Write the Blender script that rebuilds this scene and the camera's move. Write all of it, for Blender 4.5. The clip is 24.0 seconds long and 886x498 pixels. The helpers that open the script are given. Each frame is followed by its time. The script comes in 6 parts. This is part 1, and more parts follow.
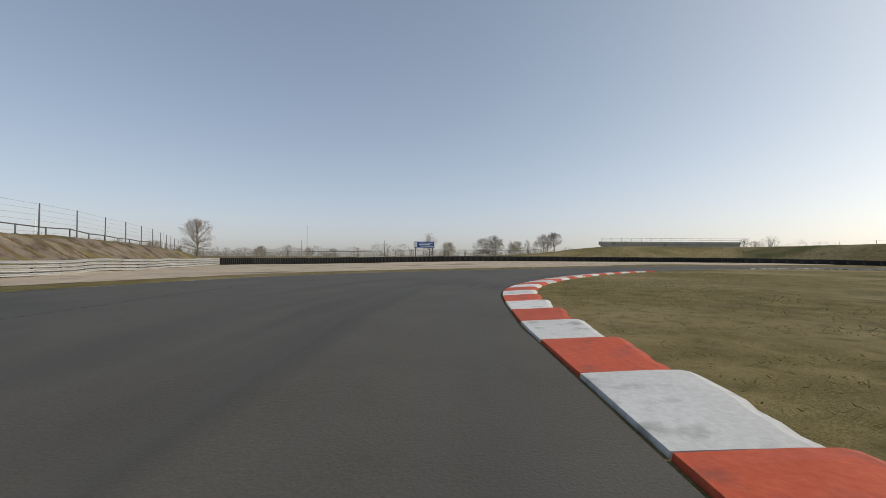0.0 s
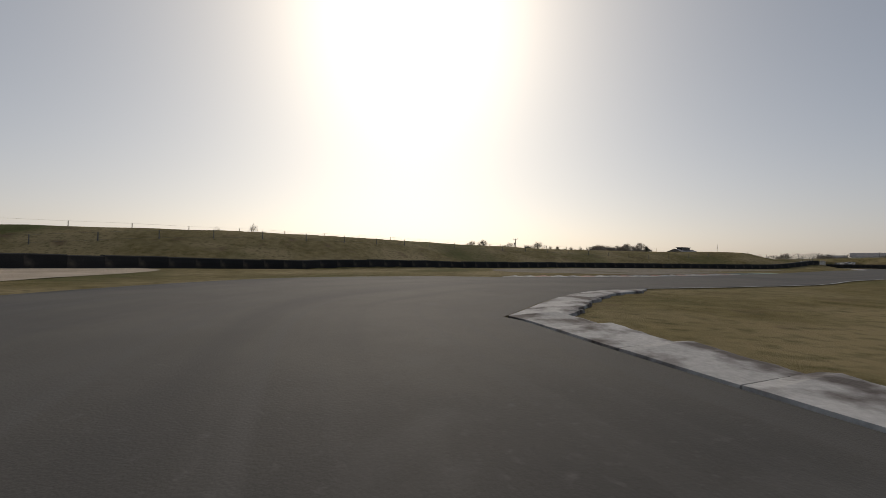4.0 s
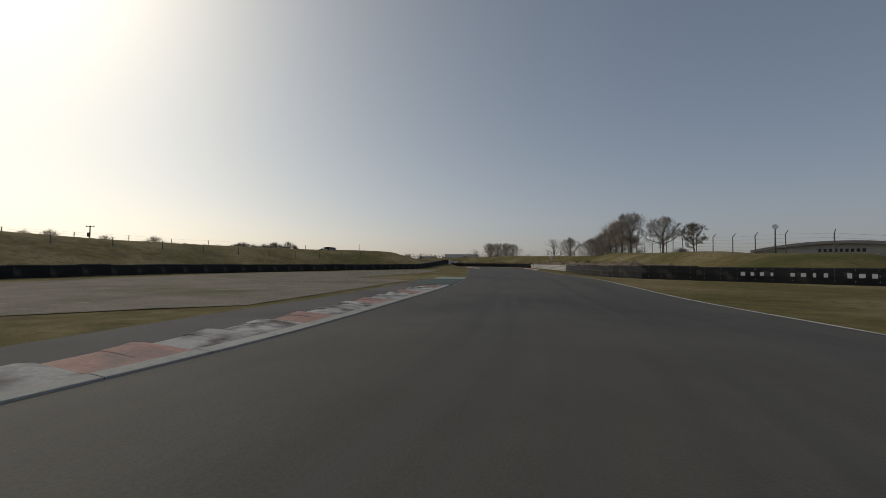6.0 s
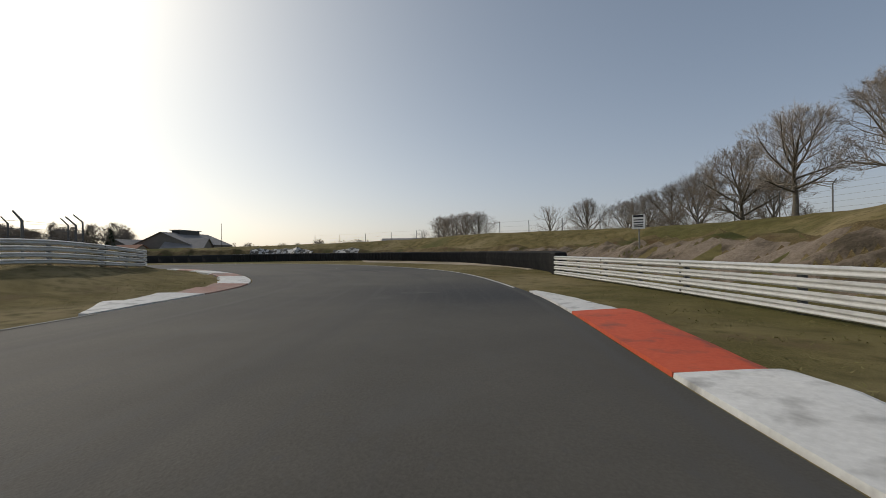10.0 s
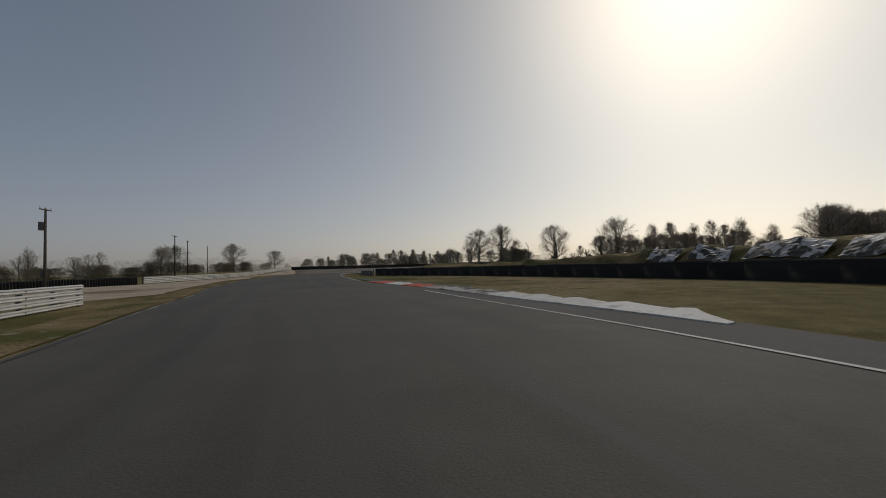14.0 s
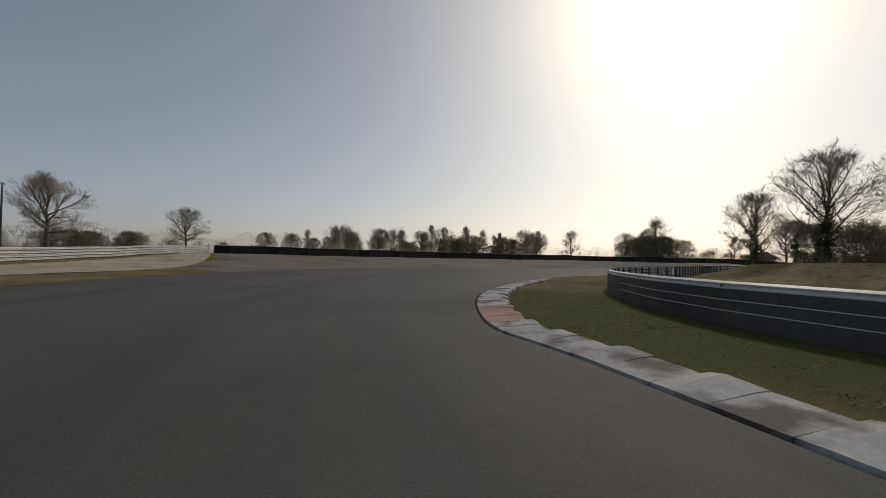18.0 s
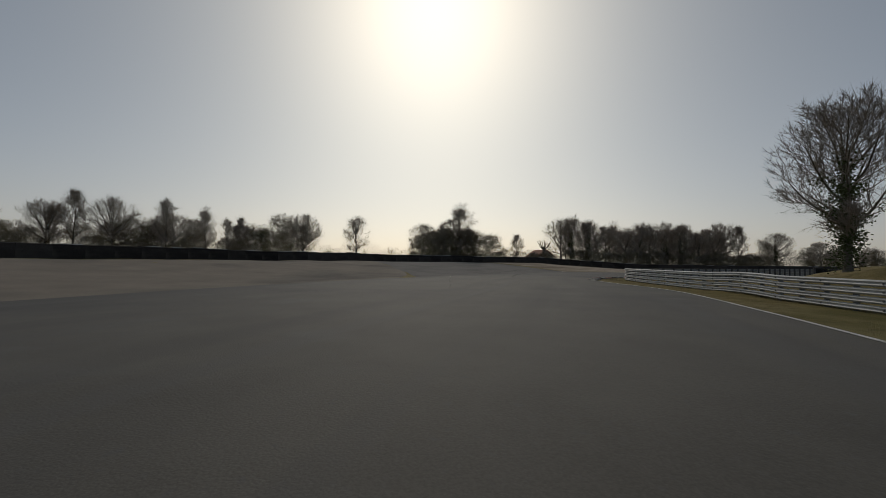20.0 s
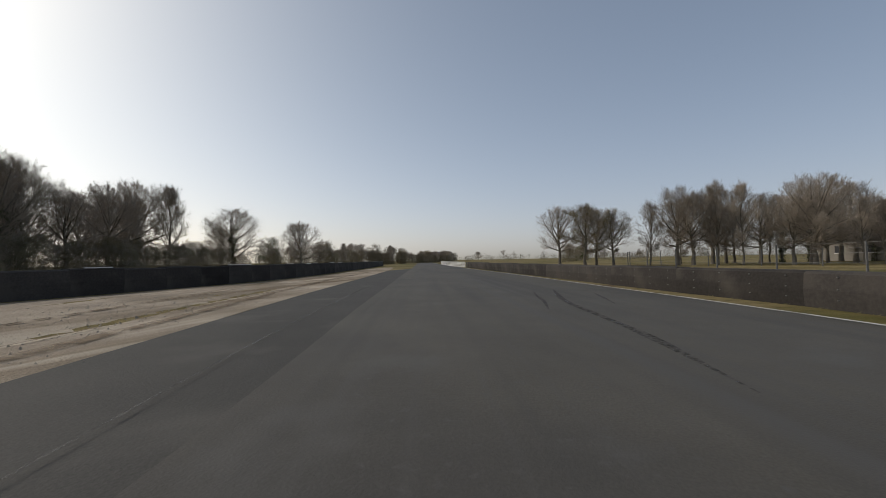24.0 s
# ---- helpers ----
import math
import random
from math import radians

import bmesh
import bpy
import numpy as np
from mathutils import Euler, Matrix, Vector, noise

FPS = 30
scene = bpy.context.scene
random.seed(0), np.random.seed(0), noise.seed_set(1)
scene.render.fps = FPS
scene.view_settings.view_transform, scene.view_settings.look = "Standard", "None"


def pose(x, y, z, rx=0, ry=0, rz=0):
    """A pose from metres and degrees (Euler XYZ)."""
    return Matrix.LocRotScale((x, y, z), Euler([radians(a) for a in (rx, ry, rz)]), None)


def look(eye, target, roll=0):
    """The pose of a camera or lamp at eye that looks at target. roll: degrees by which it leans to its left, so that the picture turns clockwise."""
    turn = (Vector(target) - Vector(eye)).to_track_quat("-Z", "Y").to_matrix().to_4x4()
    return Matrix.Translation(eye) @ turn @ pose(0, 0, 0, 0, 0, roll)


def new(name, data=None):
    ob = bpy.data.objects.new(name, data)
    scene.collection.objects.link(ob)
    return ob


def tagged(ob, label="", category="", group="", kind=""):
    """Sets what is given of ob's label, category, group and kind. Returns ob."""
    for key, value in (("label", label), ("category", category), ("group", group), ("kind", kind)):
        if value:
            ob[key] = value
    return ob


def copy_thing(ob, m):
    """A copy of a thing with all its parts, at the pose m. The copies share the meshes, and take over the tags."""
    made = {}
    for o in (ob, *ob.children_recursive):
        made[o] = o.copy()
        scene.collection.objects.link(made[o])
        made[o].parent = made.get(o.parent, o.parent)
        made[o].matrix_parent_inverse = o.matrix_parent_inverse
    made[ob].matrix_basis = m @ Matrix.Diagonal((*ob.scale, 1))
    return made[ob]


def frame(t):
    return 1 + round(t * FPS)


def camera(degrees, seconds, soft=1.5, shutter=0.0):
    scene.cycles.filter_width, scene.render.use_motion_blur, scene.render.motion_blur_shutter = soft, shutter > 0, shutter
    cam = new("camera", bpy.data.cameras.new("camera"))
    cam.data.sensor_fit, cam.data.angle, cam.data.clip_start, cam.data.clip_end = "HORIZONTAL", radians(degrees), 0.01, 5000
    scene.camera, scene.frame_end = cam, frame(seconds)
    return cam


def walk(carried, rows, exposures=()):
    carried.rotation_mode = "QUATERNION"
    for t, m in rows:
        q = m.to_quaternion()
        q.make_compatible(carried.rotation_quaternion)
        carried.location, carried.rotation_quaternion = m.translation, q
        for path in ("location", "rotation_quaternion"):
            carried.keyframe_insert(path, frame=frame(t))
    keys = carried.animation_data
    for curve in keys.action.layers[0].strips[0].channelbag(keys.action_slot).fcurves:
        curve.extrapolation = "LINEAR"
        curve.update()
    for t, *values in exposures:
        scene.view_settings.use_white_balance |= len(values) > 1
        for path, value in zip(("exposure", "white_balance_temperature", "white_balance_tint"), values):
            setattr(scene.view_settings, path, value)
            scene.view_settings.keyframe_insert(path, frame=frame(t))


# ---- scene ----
PATH = [  # seconds, x, y, pitch, lean, heading
    (0, -0.00, -0.00, 1.15, -0.36, 0.00),
    (0.5, -0.18, 9.58, 1.31, -0.65, -6.63),
    (1, 1.30, 18.94, 1.53, -0.85, -16.55),
    (1.5, 4.29, 27.72, 1.63, -0.82, -26.88),
    (2, 8.94, 35.54, 1.68, -1.15, -39.39),
    (2.5, 14.91, 42.06, 1.59, -0.97, -51.37),
    (3, 21.88, 46.87, 1.48, -1.17, -66.71),
    (3.5, 29.15, 49.28, 1.24, -0.99, -81.59),
    (4, 36.90, 51.20, 1.44, -0.68, -96.83),
    (4.5, 44.20, 51.00, 1.63, -0.51, -111.53),
    (5, 50.30, 47.30, 1.87, -0.46, -124.59),
    (5.5, 54.17, 41.15, 2.24, -0.51, -135.38),
    (6, 59.00, 35.82, 1.94, -0.35, -144.10),
    (6.5, 63.67, 29.58, 1.99, -0.61, -151.72),
    (7, 67.63, 22.17, 1.95, -0.20, -157.89),
    (7.5, 71.01, 13.85, 1.69, 0.26, -161.94),
    (8, 74.28, 4.72, 1.46, 1.28, -162.88),
    (8.5, 77.71, -4.91, 1.41, 1.44, -161.31),
    (9, 81.89, -14.98, 0.97, 1.23, -158.53),
    (9.5, 86.25, -24.24, 0.52, 0.71, -154.63),
    (10, 90.96, -32.11, 0.16, 0.88, -148.11),
    (10.5, 95.73, -38.20, -0.11, 1.53, -138.58),
    (11, 100.95, -42.53, -0.16, 2.00, -124.73),
    (11.5, 107.02, -45.50, 0.21, 1.70, -112.73),
    (12, 113.80, -48.50, 0.82, 1.38, -101.61),
    (12.5, 122.20, -49.90, 1.20, 1.35, -90.33),
    (13, 131.20, -48.00, 1.49, 1.62, -78.55),
    (13.5, 139.52, -43.73, 1.77, 2.25, -67.06),
    (14, 147.47, -39.24, 2.38, 1.68, -57.32),
    (14.5, 154.65, -33.53, 2.32, 0.98, -49.84),
    (15, 161.70, -26.27, 2.18, 1.19, -42.83),
    (15.5, 167.91, -17.73, 2.16, 1.56, -36.65),
    (16, 173.74, -8.06, 1.99, 1.09, -33.77),
    (16.5, 179.32, 1.30, 1.75, 0.09, -37.01),
    (17, 185.67, 9.55, 1.63, -0.95, -45.20),
    (17.5, 192.80, 16.50, 1.36, -0.88, -51.73),
    (18, 200.87, 22.37, 1.23, -1.18, -60.53),
    (18.5, 209.23, 26.79, 1.98, -1.05, -69.64),
    (19, 217.00, 30.20, 1.82, -0.77, -77.78),
    (19.5, 224.90, 32.10, 1.77, -0.65, -85.50),
    (20, 232.90, 32.30, 1.81, -0.67, -93.58),
    (20.5, 240.87, 30.82, 1.96, -0.84, -102.62),
    (21, 248.61, 28.70, 1.30, -1.10, -112.68),
    (21.5, 255.96, 25.36, 0.98, -0.95, -122.63),
    (22, 262.95, 20.32, 1.33, -0.61, -132.63),
    (22.5, 268.96, 14.31, 1.99, -0.53, -142.62),
    (23, 274.24, 6.90, 1.84, -0.04, -152.01),
    (23.5, 278.56, -1.60, 1.75, -0.21, -159.40),
    (24, 282.26, -12.11, 1.58, 0.98, -162.57),
]

walk_rows = [(t, pose(x, y, 1.15, 90 + p, lean, head)) for t, x, y, p, lean, head in PATH]
EXPOSURES = [(0, -0.2, 6550, 10), (1.5, -0.35, 6700, 12), (3, -0.65, 6850, 14), (4.5, -1.1, 6700, 13), (5.5, -1.15, 6550, 11), (7, -0.87, 6550, 10), (8.5, -0.48, 6550, 10), (10, -0.65, 6550, 10), (12, -0.95, 6600, 12), (13.5, -1.4, 6600, 12), (14.5, -1.3, 6550, 11), (16, -0.85, 6550, 11), (17.2, -0.92, 6600, 12), (18.5, -1.2, 6600, 12), (20.5, -1.45, 6450, 9), (21.5, -1.3, 6500, 10), (22.5, -1.0, 6500, 10), (24, -0.45, 6550, 11)]
cam = camera(96.0, 24.0, soft=0.7)
walk(cam, walk_rows, EXPOSURES)

# ---- light ----
SUN_AZ, SUN_EL = 92.0, 37.0          # clockwise from +y, and above the horizon
sd = Vector((math.sin(radians(SUN_AZ)) * math.cos(radians(SUN_EL)), math.cos(radians(SUN_AZ)) * math.cos(radians(SUN_EL)), math.sin(radians(SUN_EL))))
world = bpy.data.worlds.new("sky")
scene.world = world
world.use_nodes = True
wn = world.node_tree.nodes
sky = wn.new("ShaderNodeTexSky")
sky.sky_type = "NISHITA"
sky.sun_disc = False
sky.sun_elevation, sky.sun_rotation = radians(SUN_EL), radians(SUN_AZ)
sky.air_density, sky.dust_density, sky.ozone_density = 1.0, 1.5, 1.0
wn["Background"].inputs["Strength"].default_value = 0.1
veil = wn.new("ShaderNodeTexSky")       # the bright haze of a dusty spring day, palest near the horizon
veil.sky_type = "HOSEK_WILKIE"
veil.sun_direction = sd
veil.turbidity, veil.ground_albedo = 6.4, 0.3
def scaled(socket, k):
    n = wn.new("ShaderNodeVectorMath")
    n.operation = "MULTIPLY"
    n.inputs[1].default_value = k
    world.node_tree.links.new(socket, n.inputs[0])
    return n.outputs[0]


haze = wn.new("ShaderNodeVectorMath")
haze.operation = "ADD"
soften = wn.new("ShaderNodeGamma")          # the haze spreads the glow round the sun
soften.inputs["Gamma"].default_value = 0.98
world.node_tree.links.new(veil.outputs["Color"], soften.inputs["Color"])
world.node_tree.links.new(scaled(sky.outputs["Color"], (0.42, 0.39, 0.325)), haze.inputs[0])
world.node_tree.links.new(scaled(soften.outputs["Color"], (33.2, 32.2, 32.2)), haze.inputs[1])
pale = wn.new("ShaderNodeHueSaturation")
pale.inputs["Saturation"].default_value = 0.8
world.node_tree.links.new(haze.outputs[0], pale.inputs["Color"])
world.node_tree.links.new(pale.outputs["Color"], wn["Background"].inputs["Color"])
sun = new("sun", bpy.data.lights.new("sun", "SUN"))
sun.data.energy, sun.data.angle, sun.data.color = 1.95, radians(0.6), (1.0, 0.925, 0.815)
sun.matrix_world = look((0, 0, 60), Vector((0, 0, 60)) - sd)


# ---- materials ----
def material(name, colour, colour2=None, rough=0.85, scale=1.0, fine=20.0, bump=0.3, metal=0.0, spec=0.3, per_object=0.0, distance=0.02, contrast=1.0):
    """Two-scale noise between two colours, with a fine relief."""
    m = bpy.data.materials.new(name)
    m.use_nodes = True
    nt = m.node_tree
    n, l = nt.nodes, nt.links
    b = n["Principled BSDF"]
    geo = n.new("ShaderNodeTexCoord")
    big = n.new("ShaderNodeTexNoise")
    big.inputs["Scale"].default_value, big.inputs["Detail"].default_value, big.inputs["Roughness"].default_value = scale, 6, 0.6
    small = n.new("ShaderNodeTexNoise")
    small.inputs["Scale"].default_value, small.inputs["Detail"].default_value = fine, 4
    l.new(geo.outputs["Object"], big.inputs["Vector"])
    l.new(geo.outputs["Object"], small.inputs["Vector"])
    add = n.new("ShaderNodeMath")
    add.operation = "MULTIPLY_ADD"
    add.inputs[1].default_value = 0.45
    l.new(small.outputs["Fac"], add.inputs[0])
    half = n.new("ShaderNodeMath")
    half.operation = "MULTIPLY"
    half.inputs[1].default_value = 0.55
    l.new(big.outputs["Fac"], half.inputs[0])
    l.new(half.outputs[0], add.inputs[2])
    ramp = n.new("ShaderNodeValToRGB")
    w = 0.18 / contrast
    ramp.color_ramp.elements[0].position, ramp.color_ramp.elements[1].position = 0.5 - w, 0.5 + w
    ramp.color_ramp.elements[0].color = (*colour, 1)
    ramp.color_ramp.elements[1].color = (*(colour2 or [c * 1.4 for c in colour]), 1)
    l.new(add.outputs[0], ramp.inputs["Fac"])
    out = ramp.outputs["Color"]
    if per_object:
        info = n.new("ShaderNodeObjectInfo")
        hsv = n.new("ShaderNodeHueSaturation")
        mp = n.new("ShaderNodeMapRange")
        mp.inputs["To Min"].default_value, mp.inputs["To Max"].default_value = 1 - per_object, 1 + per_object
        l.new(info.outputs["Random"], mp.inputs["Value"])
        l.new(mp.outputs["Result"], hsv.inputs["Value"])
        l.new(out, hsv.inputs["Color"])
        out = hsv.outputs["Color"]
    l.new(out, b.inputs["Base Color"])
    b.inputs["Roughness"].default_value, b.inputs["Metallic"].default_value = rough, metal
    b.inputs["Specular IOR Level"].default_value = spec
    if bump:
        bp = n.new("ShaderNodeBump")
        bp.inputs["Strength"].default_value, bp.inputs["Distance"].default_value = bump, distance
        l.new(small.outputs["Fac"], bp.inputs["Height"])
        l.new(bp.outputs["Normal"], b.inputs["Normal"])
    return m


def mix_layer(m, colour, scale, low, high, stretch=(1, 1, 1), detail=5, coords="Object", turn=0.0):
    """Lays patches of another colour over a material: stains and wear with a shape of their own."""
    n, l = m.node_tree.nodes, m.node_tree.links
    b = n["Principled BSDF"]
    old = b.inputs["Base Color"].links[0].from_socket
    tc = n.new("ShaderNodeTexCoord")
    mapping = n.new("ShaderNodeMapping")
    mapping.inputs["Scale"].default_value = stretch
    mapping.inputs["Rotation"].default_value[2] = radians(turn)
    tex = n.new("ShaderNodeTexNoise")
    tex.inputs["Scale"].default_value, tex.inputs["Detail"].default_value = scale, detail
    r = n.new("ShaderNodeMapRange")
    r.inputs["From Min"].default_value, r.inputs["From Max"].default_value = low, high
    mx = n.new("ShaderNodeMix")
    mx.data_type = "RGBA"
    mx.inputs["B"].default_value = (*colour, 1)
    l.new(tc.outputs[coords], mapping.inputs["Vector"])
    l.new(mapping.outputs["Vector"], tex.inputs["Vector"])
    l.new(tex.outputs["Fac"], r.inputs["Value"])
    l.new(r.outputs["Result"], mx.inputs["Factor"])
    l.new(old, mx.inputs["A"])
    l.new(mx.outputs["Result"], b.inputs["Base Color"])
    return m


M = {}
M["grass"] = mix_layer(mix_layer(mix_layer(mix_layer(material("grass", (0.103, 0.084, 0.028), (0.268, 0.212, 0.096), 0.95, 1.3, 53.0, 0.8, distance=0.03, spec=0.08, contrast=1.7), (0.27, 0.215, 0.11), 0.13, 0.46, 0.6), (0.085, 0.092, 0.026), 0.06, 0.52, 0.68), (0.15, 0.105, 0.06), 0.45, 0.6, 0.74), (0.085, 0.075, 0.028), 2.6, 0.48, 0.78)
M["asphalt"] = mix_layer(mix_layer(mix_layer(material("asphalt", (0.064, 0.058, 0.047), (0.108, 0.098, 0.081), 0.8, 0.5, 45.0, 0.6, distance=0.008, spec=0.35), (0.036, 0.035, 0.034), 0.09, 0.52, 0.7), (0.1, 0.095, 0.086), 0.6, 0.6, 0.8), (0.085, 0.08, 0.072), 9.0, 0.6, 0.75)
M["asphalt"] = mix_layer(mix_layer(M["asphalt"], (0.054, 0.051, 0.046), 1.0, 0.5, 0.75, (9, 0.035, 1), 3, "UV"), (0.082, 0.077, 0.069), 1.0, 0.52, 0.75, (26, 0.02, 1), 2, "UV")
M["old_asphalt"] = mix_layer(material("old_asphalt", (0.085, 0.08, 0.073), (0.14, 0.13, 0.118), 0.9, 0.2, 30.0, 0.5, distance=0.01), (0.07, 0.066, 0.06), 0.3, 0.5, 0.78)
M["gravel"] = mix_layer(material("gravel", (0.35, 0.285, 0.21), (0.57, 0.475, 0.365), 0.95, 0.5, 22.0, 1.0, distance=0.04, spec=0.15, contrast=1.4), (0.2, 0.165, 0.12), 0.13, 0.54, 0.7)
M["rutted_gravel"] = mix_layer(mix_layer(mix_layer(material("rutted_gravel", (0.27, 0.22, 0.165), (0.46, 0.385, 0.295), 0.95, 0.6, 22.0, 1.0, distance=0.04, spec=0.15, contrast=1.3), (0.2, 0.152, 0.1), 0.55, 0.5, 0.62, (1, 0.09, 1), 4, turn=-21), (0.47, 0.4, 0.31), 1.1, 0.55, 0.66, (1, 0.06, 1), 4, turn=-21), (0.23, 0.185, 0.13), 0.12, 0.5, 0.65)
M["earth"] = mix_layer(mix_layer(material("earth", (0.15, 0.115, 0.085), (0.29, 0.235, 0.18), 0.95, 0.5, 12.0, 1.0, distance=0.06, spec=0.1, contrast=1.4), (0.09, 0.072, 0.05), 0.9, 0.5, 0.64), (0.11, 0.1, 0.045), 1.6, 0.6, 0.75)
M["kerb_red"] = mix_layer(material("kerb_red", (0.47, 0.07, 0.028), (0.6, 0.115, 0.05), 0.7, 0.9, 18.0, 0.3, per_object=0.1), (0.16, 0.075, 0.06), 2.6, 0.54, 0.82)
M["kerb_white"] = mix_layer(material("kerb_white", (0.55, 0.54, 0.51), (0.74, 0.73, 0.70), 0.7, 0.9, 18.0, 0.3, per_object=0.08), (0.2, 0.19, 0.175), 2.6, 0.54, 0.8)
M["kerb_worn"] = mix_layer(material("kerb_worn", (0.34, 0.33, 0.31), (0.55, 0.53, 0.5), 0.8, 1.2, 15.0, 0.4, per_object=0.15), (0.11, 0.092, 0.08), 1.5, 0.46, 0.62)
M["kerb_faded"] = mix_layer(material("kerb_faded", (0.33, 0.16, 0.12), (0.45, 0.3, 0.25), 0.8, 1.2, 15.0, 0.4, per_object=0.15), (0.2, 0.17, 0.15), 1.3, 0.5, 0.68)
M["rubber_kerb"] = material("rubbered_kerb", (0.06, 0.055, 0.05), (0.12, 0.11, 0.1), 0.8, 1.2, 15.0, 0.4, per_object=0.15)
M["run_off"] = mix_layer(mix_layer(material("run_off_stone", (0.155, 0.13, 0.102), (0.25, 0.215, 0.172), 0.92, 0.4, 22.0, 0.7, distance=0.015, spec=0.15), (0.085, 0.078, 0.068), 0.12, 0.5, 0.72), (0.2, 0.17, 0.135), 0.9, 0.6, 0.8)
M["line"] = mix_layer(mix_layer(material("line_paint", (0.5, 0.48, 0.44), (0.7, 0.68, 0.63), 0.7, 0.8, 25.0, 0.2), (0.2, 0.19, 0.17), 1.4, 0.55, 0.72), (0.16, 0.15, 0.135), 0.07, 0.6, 0.75)
M["faint_line"] = mix_layer(mix_layer(material("faint_line_paint", (0.3, 0.285, 0.255), (0.44, 0.42, 0.38), 0.75, 0.8, 25.0, 0.2), (0.1, 0.095, 0.086), 0.9, 0.42, 0.58), (0.09, 0.085, 0.076), 0.07, 0.46, 0.6)
M["green_paint"] = mix_layer(material("green_paint", (0.04, 0.078, 0.062), (0.065, 0.11, 0.09), 0.75, 0.8, 20.0, 0.3), (0.07, 0.075, 0.068), 0.5, 0.46, 0.62)
M["pale_green"] = mix_layer(material("pale_green_paint", (0.2, 0.3, 0.23), (0.3, 0.4, 0.32), 0.75, 0.8, 20.0, 0.3), (0.3, 0.3, 0.27), 0.9, 0.52, 0.65)
M["rubber"] = mix_layer(material("rubber", (0.012, 0.012, 0.013), (0.03, 0.029, 0.028), 0.75, 0.7, 14.0, 0.4, per_object=0.25, spec=0.3), (0.09, 0.075, 0.06), 0.9, 0.58, 0.78)
M["tyre"] = material("tyre_rubber", (0.012, 0.012, 0.012), (0.035, 0.033, 0.03), 0.8, 2.0, 20.0, 0.4, per_object=0.2)
M["barrier"] = mix_layer(material("barrier_rubber", (0.03, 0.027, 0.025), (0.06, 0.053, 0.047), 0.85, 0.8, 14.0, 0.4, per_object=0.35, spec=0.2), (0.075, 0.066, 0.057), 0.8, 0.55, 0.75)
M["stony"] = mix_layer(mix_layer(material("stony_soil", (0.17, 0.145, 0.11), (0.3, 0.26, 0.205), 0.95, 0.6, 9.0, 1.0, distance=0.05, spec=0.1), (0.14, 0.13, 0.07), 0.22, 0.5, 0.75), (0.36, 0.32, 0.26), 1.6, 0.6, 0.8)
M["belt"] = mix_layer(material("belt_rubber", (0.07, 0.067, 0.065), (0.12, 0.115, 0.11), 0.8, 0.6, 12.0, 0.3, per_object=0.2, spec=0.25), (0.13, 0.12, 0.1), 0.7, 0.58, 0.75)
M["rail_grey"] = mix_layer(material("rail_zinc_old", (0.34, 0.335, 0.32), (0.48, 0.475, 0.455), 0.55, 0.6, 10.0, 0.1, per_object=0.08), (0.24, 0.21, 0.17), 0.8, 0.6, 0.78, (1, 1, 3))
M["dark_asphalt"] = mix_layer(material("dark_asphalt", (0.042, 0.04, 0.036), (0.07, 0.066, 0.058), 0.85, 0.4, 40.0, 0.6, distance=0.01), (0.09, 0.084, 0.073), 0.5, 0.58, 0.75)
M["hall_wall"] = material("hall_wall", (0.17, 0.155, 0.135), (0.25, 0.23, 0.2), 0.9, 0.5, 10.0, 0.2)
M["rail_white"] = mix_layer(material("rail_paint", (0.5, 0.495, 0.47), (0.68, 0.675, 0.65), 0.5, 0.6, 10.0, 0.1, per_object=0.06), (0.3, 0.27, 0.22), 0.8, 0.6, 0.78, (1, 1, 3))
M["zinc"] = mix_layer(material("zinc", (0.2, 0.195, 0.185), (0.34, 0.33, 0.315), 0.45, 1.0, 14.0, 0.1, metal=0.35, per_object=0.1), (0.16, 0.13, 0.1), 0.8, 0.62, 0.8)
M["post"] = material("post_steel", (0.12, 0.117, 0.112), (0.2, 0.195, 0.188), 0.6, 2.0, 20.0, 0.2, metal=0.4)
M["bark"] = material("bark", (0.11, 0.095, 0.075), (0.23, 0.205, 0.165), 0.95, 1.5, 14.0, 0.7, distance=0.03, per_object=0.15, spec=0.1)
M["twig"] = material("twig", (0.25, 0.21, 0.17), (0.39, 0.335, 0.275), 0.95, 0.6, 5.0, 0.0, per_object=0.2, spec=0.1)
M["ivy"] = material("ivy_leaf", (0.045, 0.06, 0.022), (0.1, 0.115, 0.05), 0.7, 0.8, 6.0, 0.0, per_object=0.2, spec=0.2)
M["bush"] = material("bush_leaf", (0.16, 0.138, 0.085), (0.27, 0.235, 0.155), 0.9, 0.8, 5.0, 0.0, per_object=0.25, spec=0.1)
M["dry_leaf"] = material("dry_leaf", (0.1, 0.08, 0.035), (0.2, 0.16, 0.075), 0.85, 0.8, 5.0, 0.0, per_object=0.15, spec=0.15)
M["conifer"] = material("conifer_needles", (0.02, 0.035, 0.016), (0.05, 0.07, 0.035), 0.9, 0.8, 6.0, 0.0, per_object=0.2, spec=0.1)
M["wood"] = material("pole_wood", (0.075, 0.06, 0.05), (0.15, 0.125, 0.1), 0.9, 1.0, 12.0, 0.4, per_object=0.1)
M["concrete"] = mix_layer(material("concrete", (0.33, 0.32, 0.29), (0.47, 0.45, 0.41), 0.9, 0.5, 12.0, 0.3, per_object=0.08), (0.18, 0.17, 0.15), 0.5, 0.55, 0.75)
M["render_wall"] = material("wall_render", (0.34, 0.30, 0.25), (0.46, 0.41, 0.34), 0.9, 0.5, 10.0, 0.2)
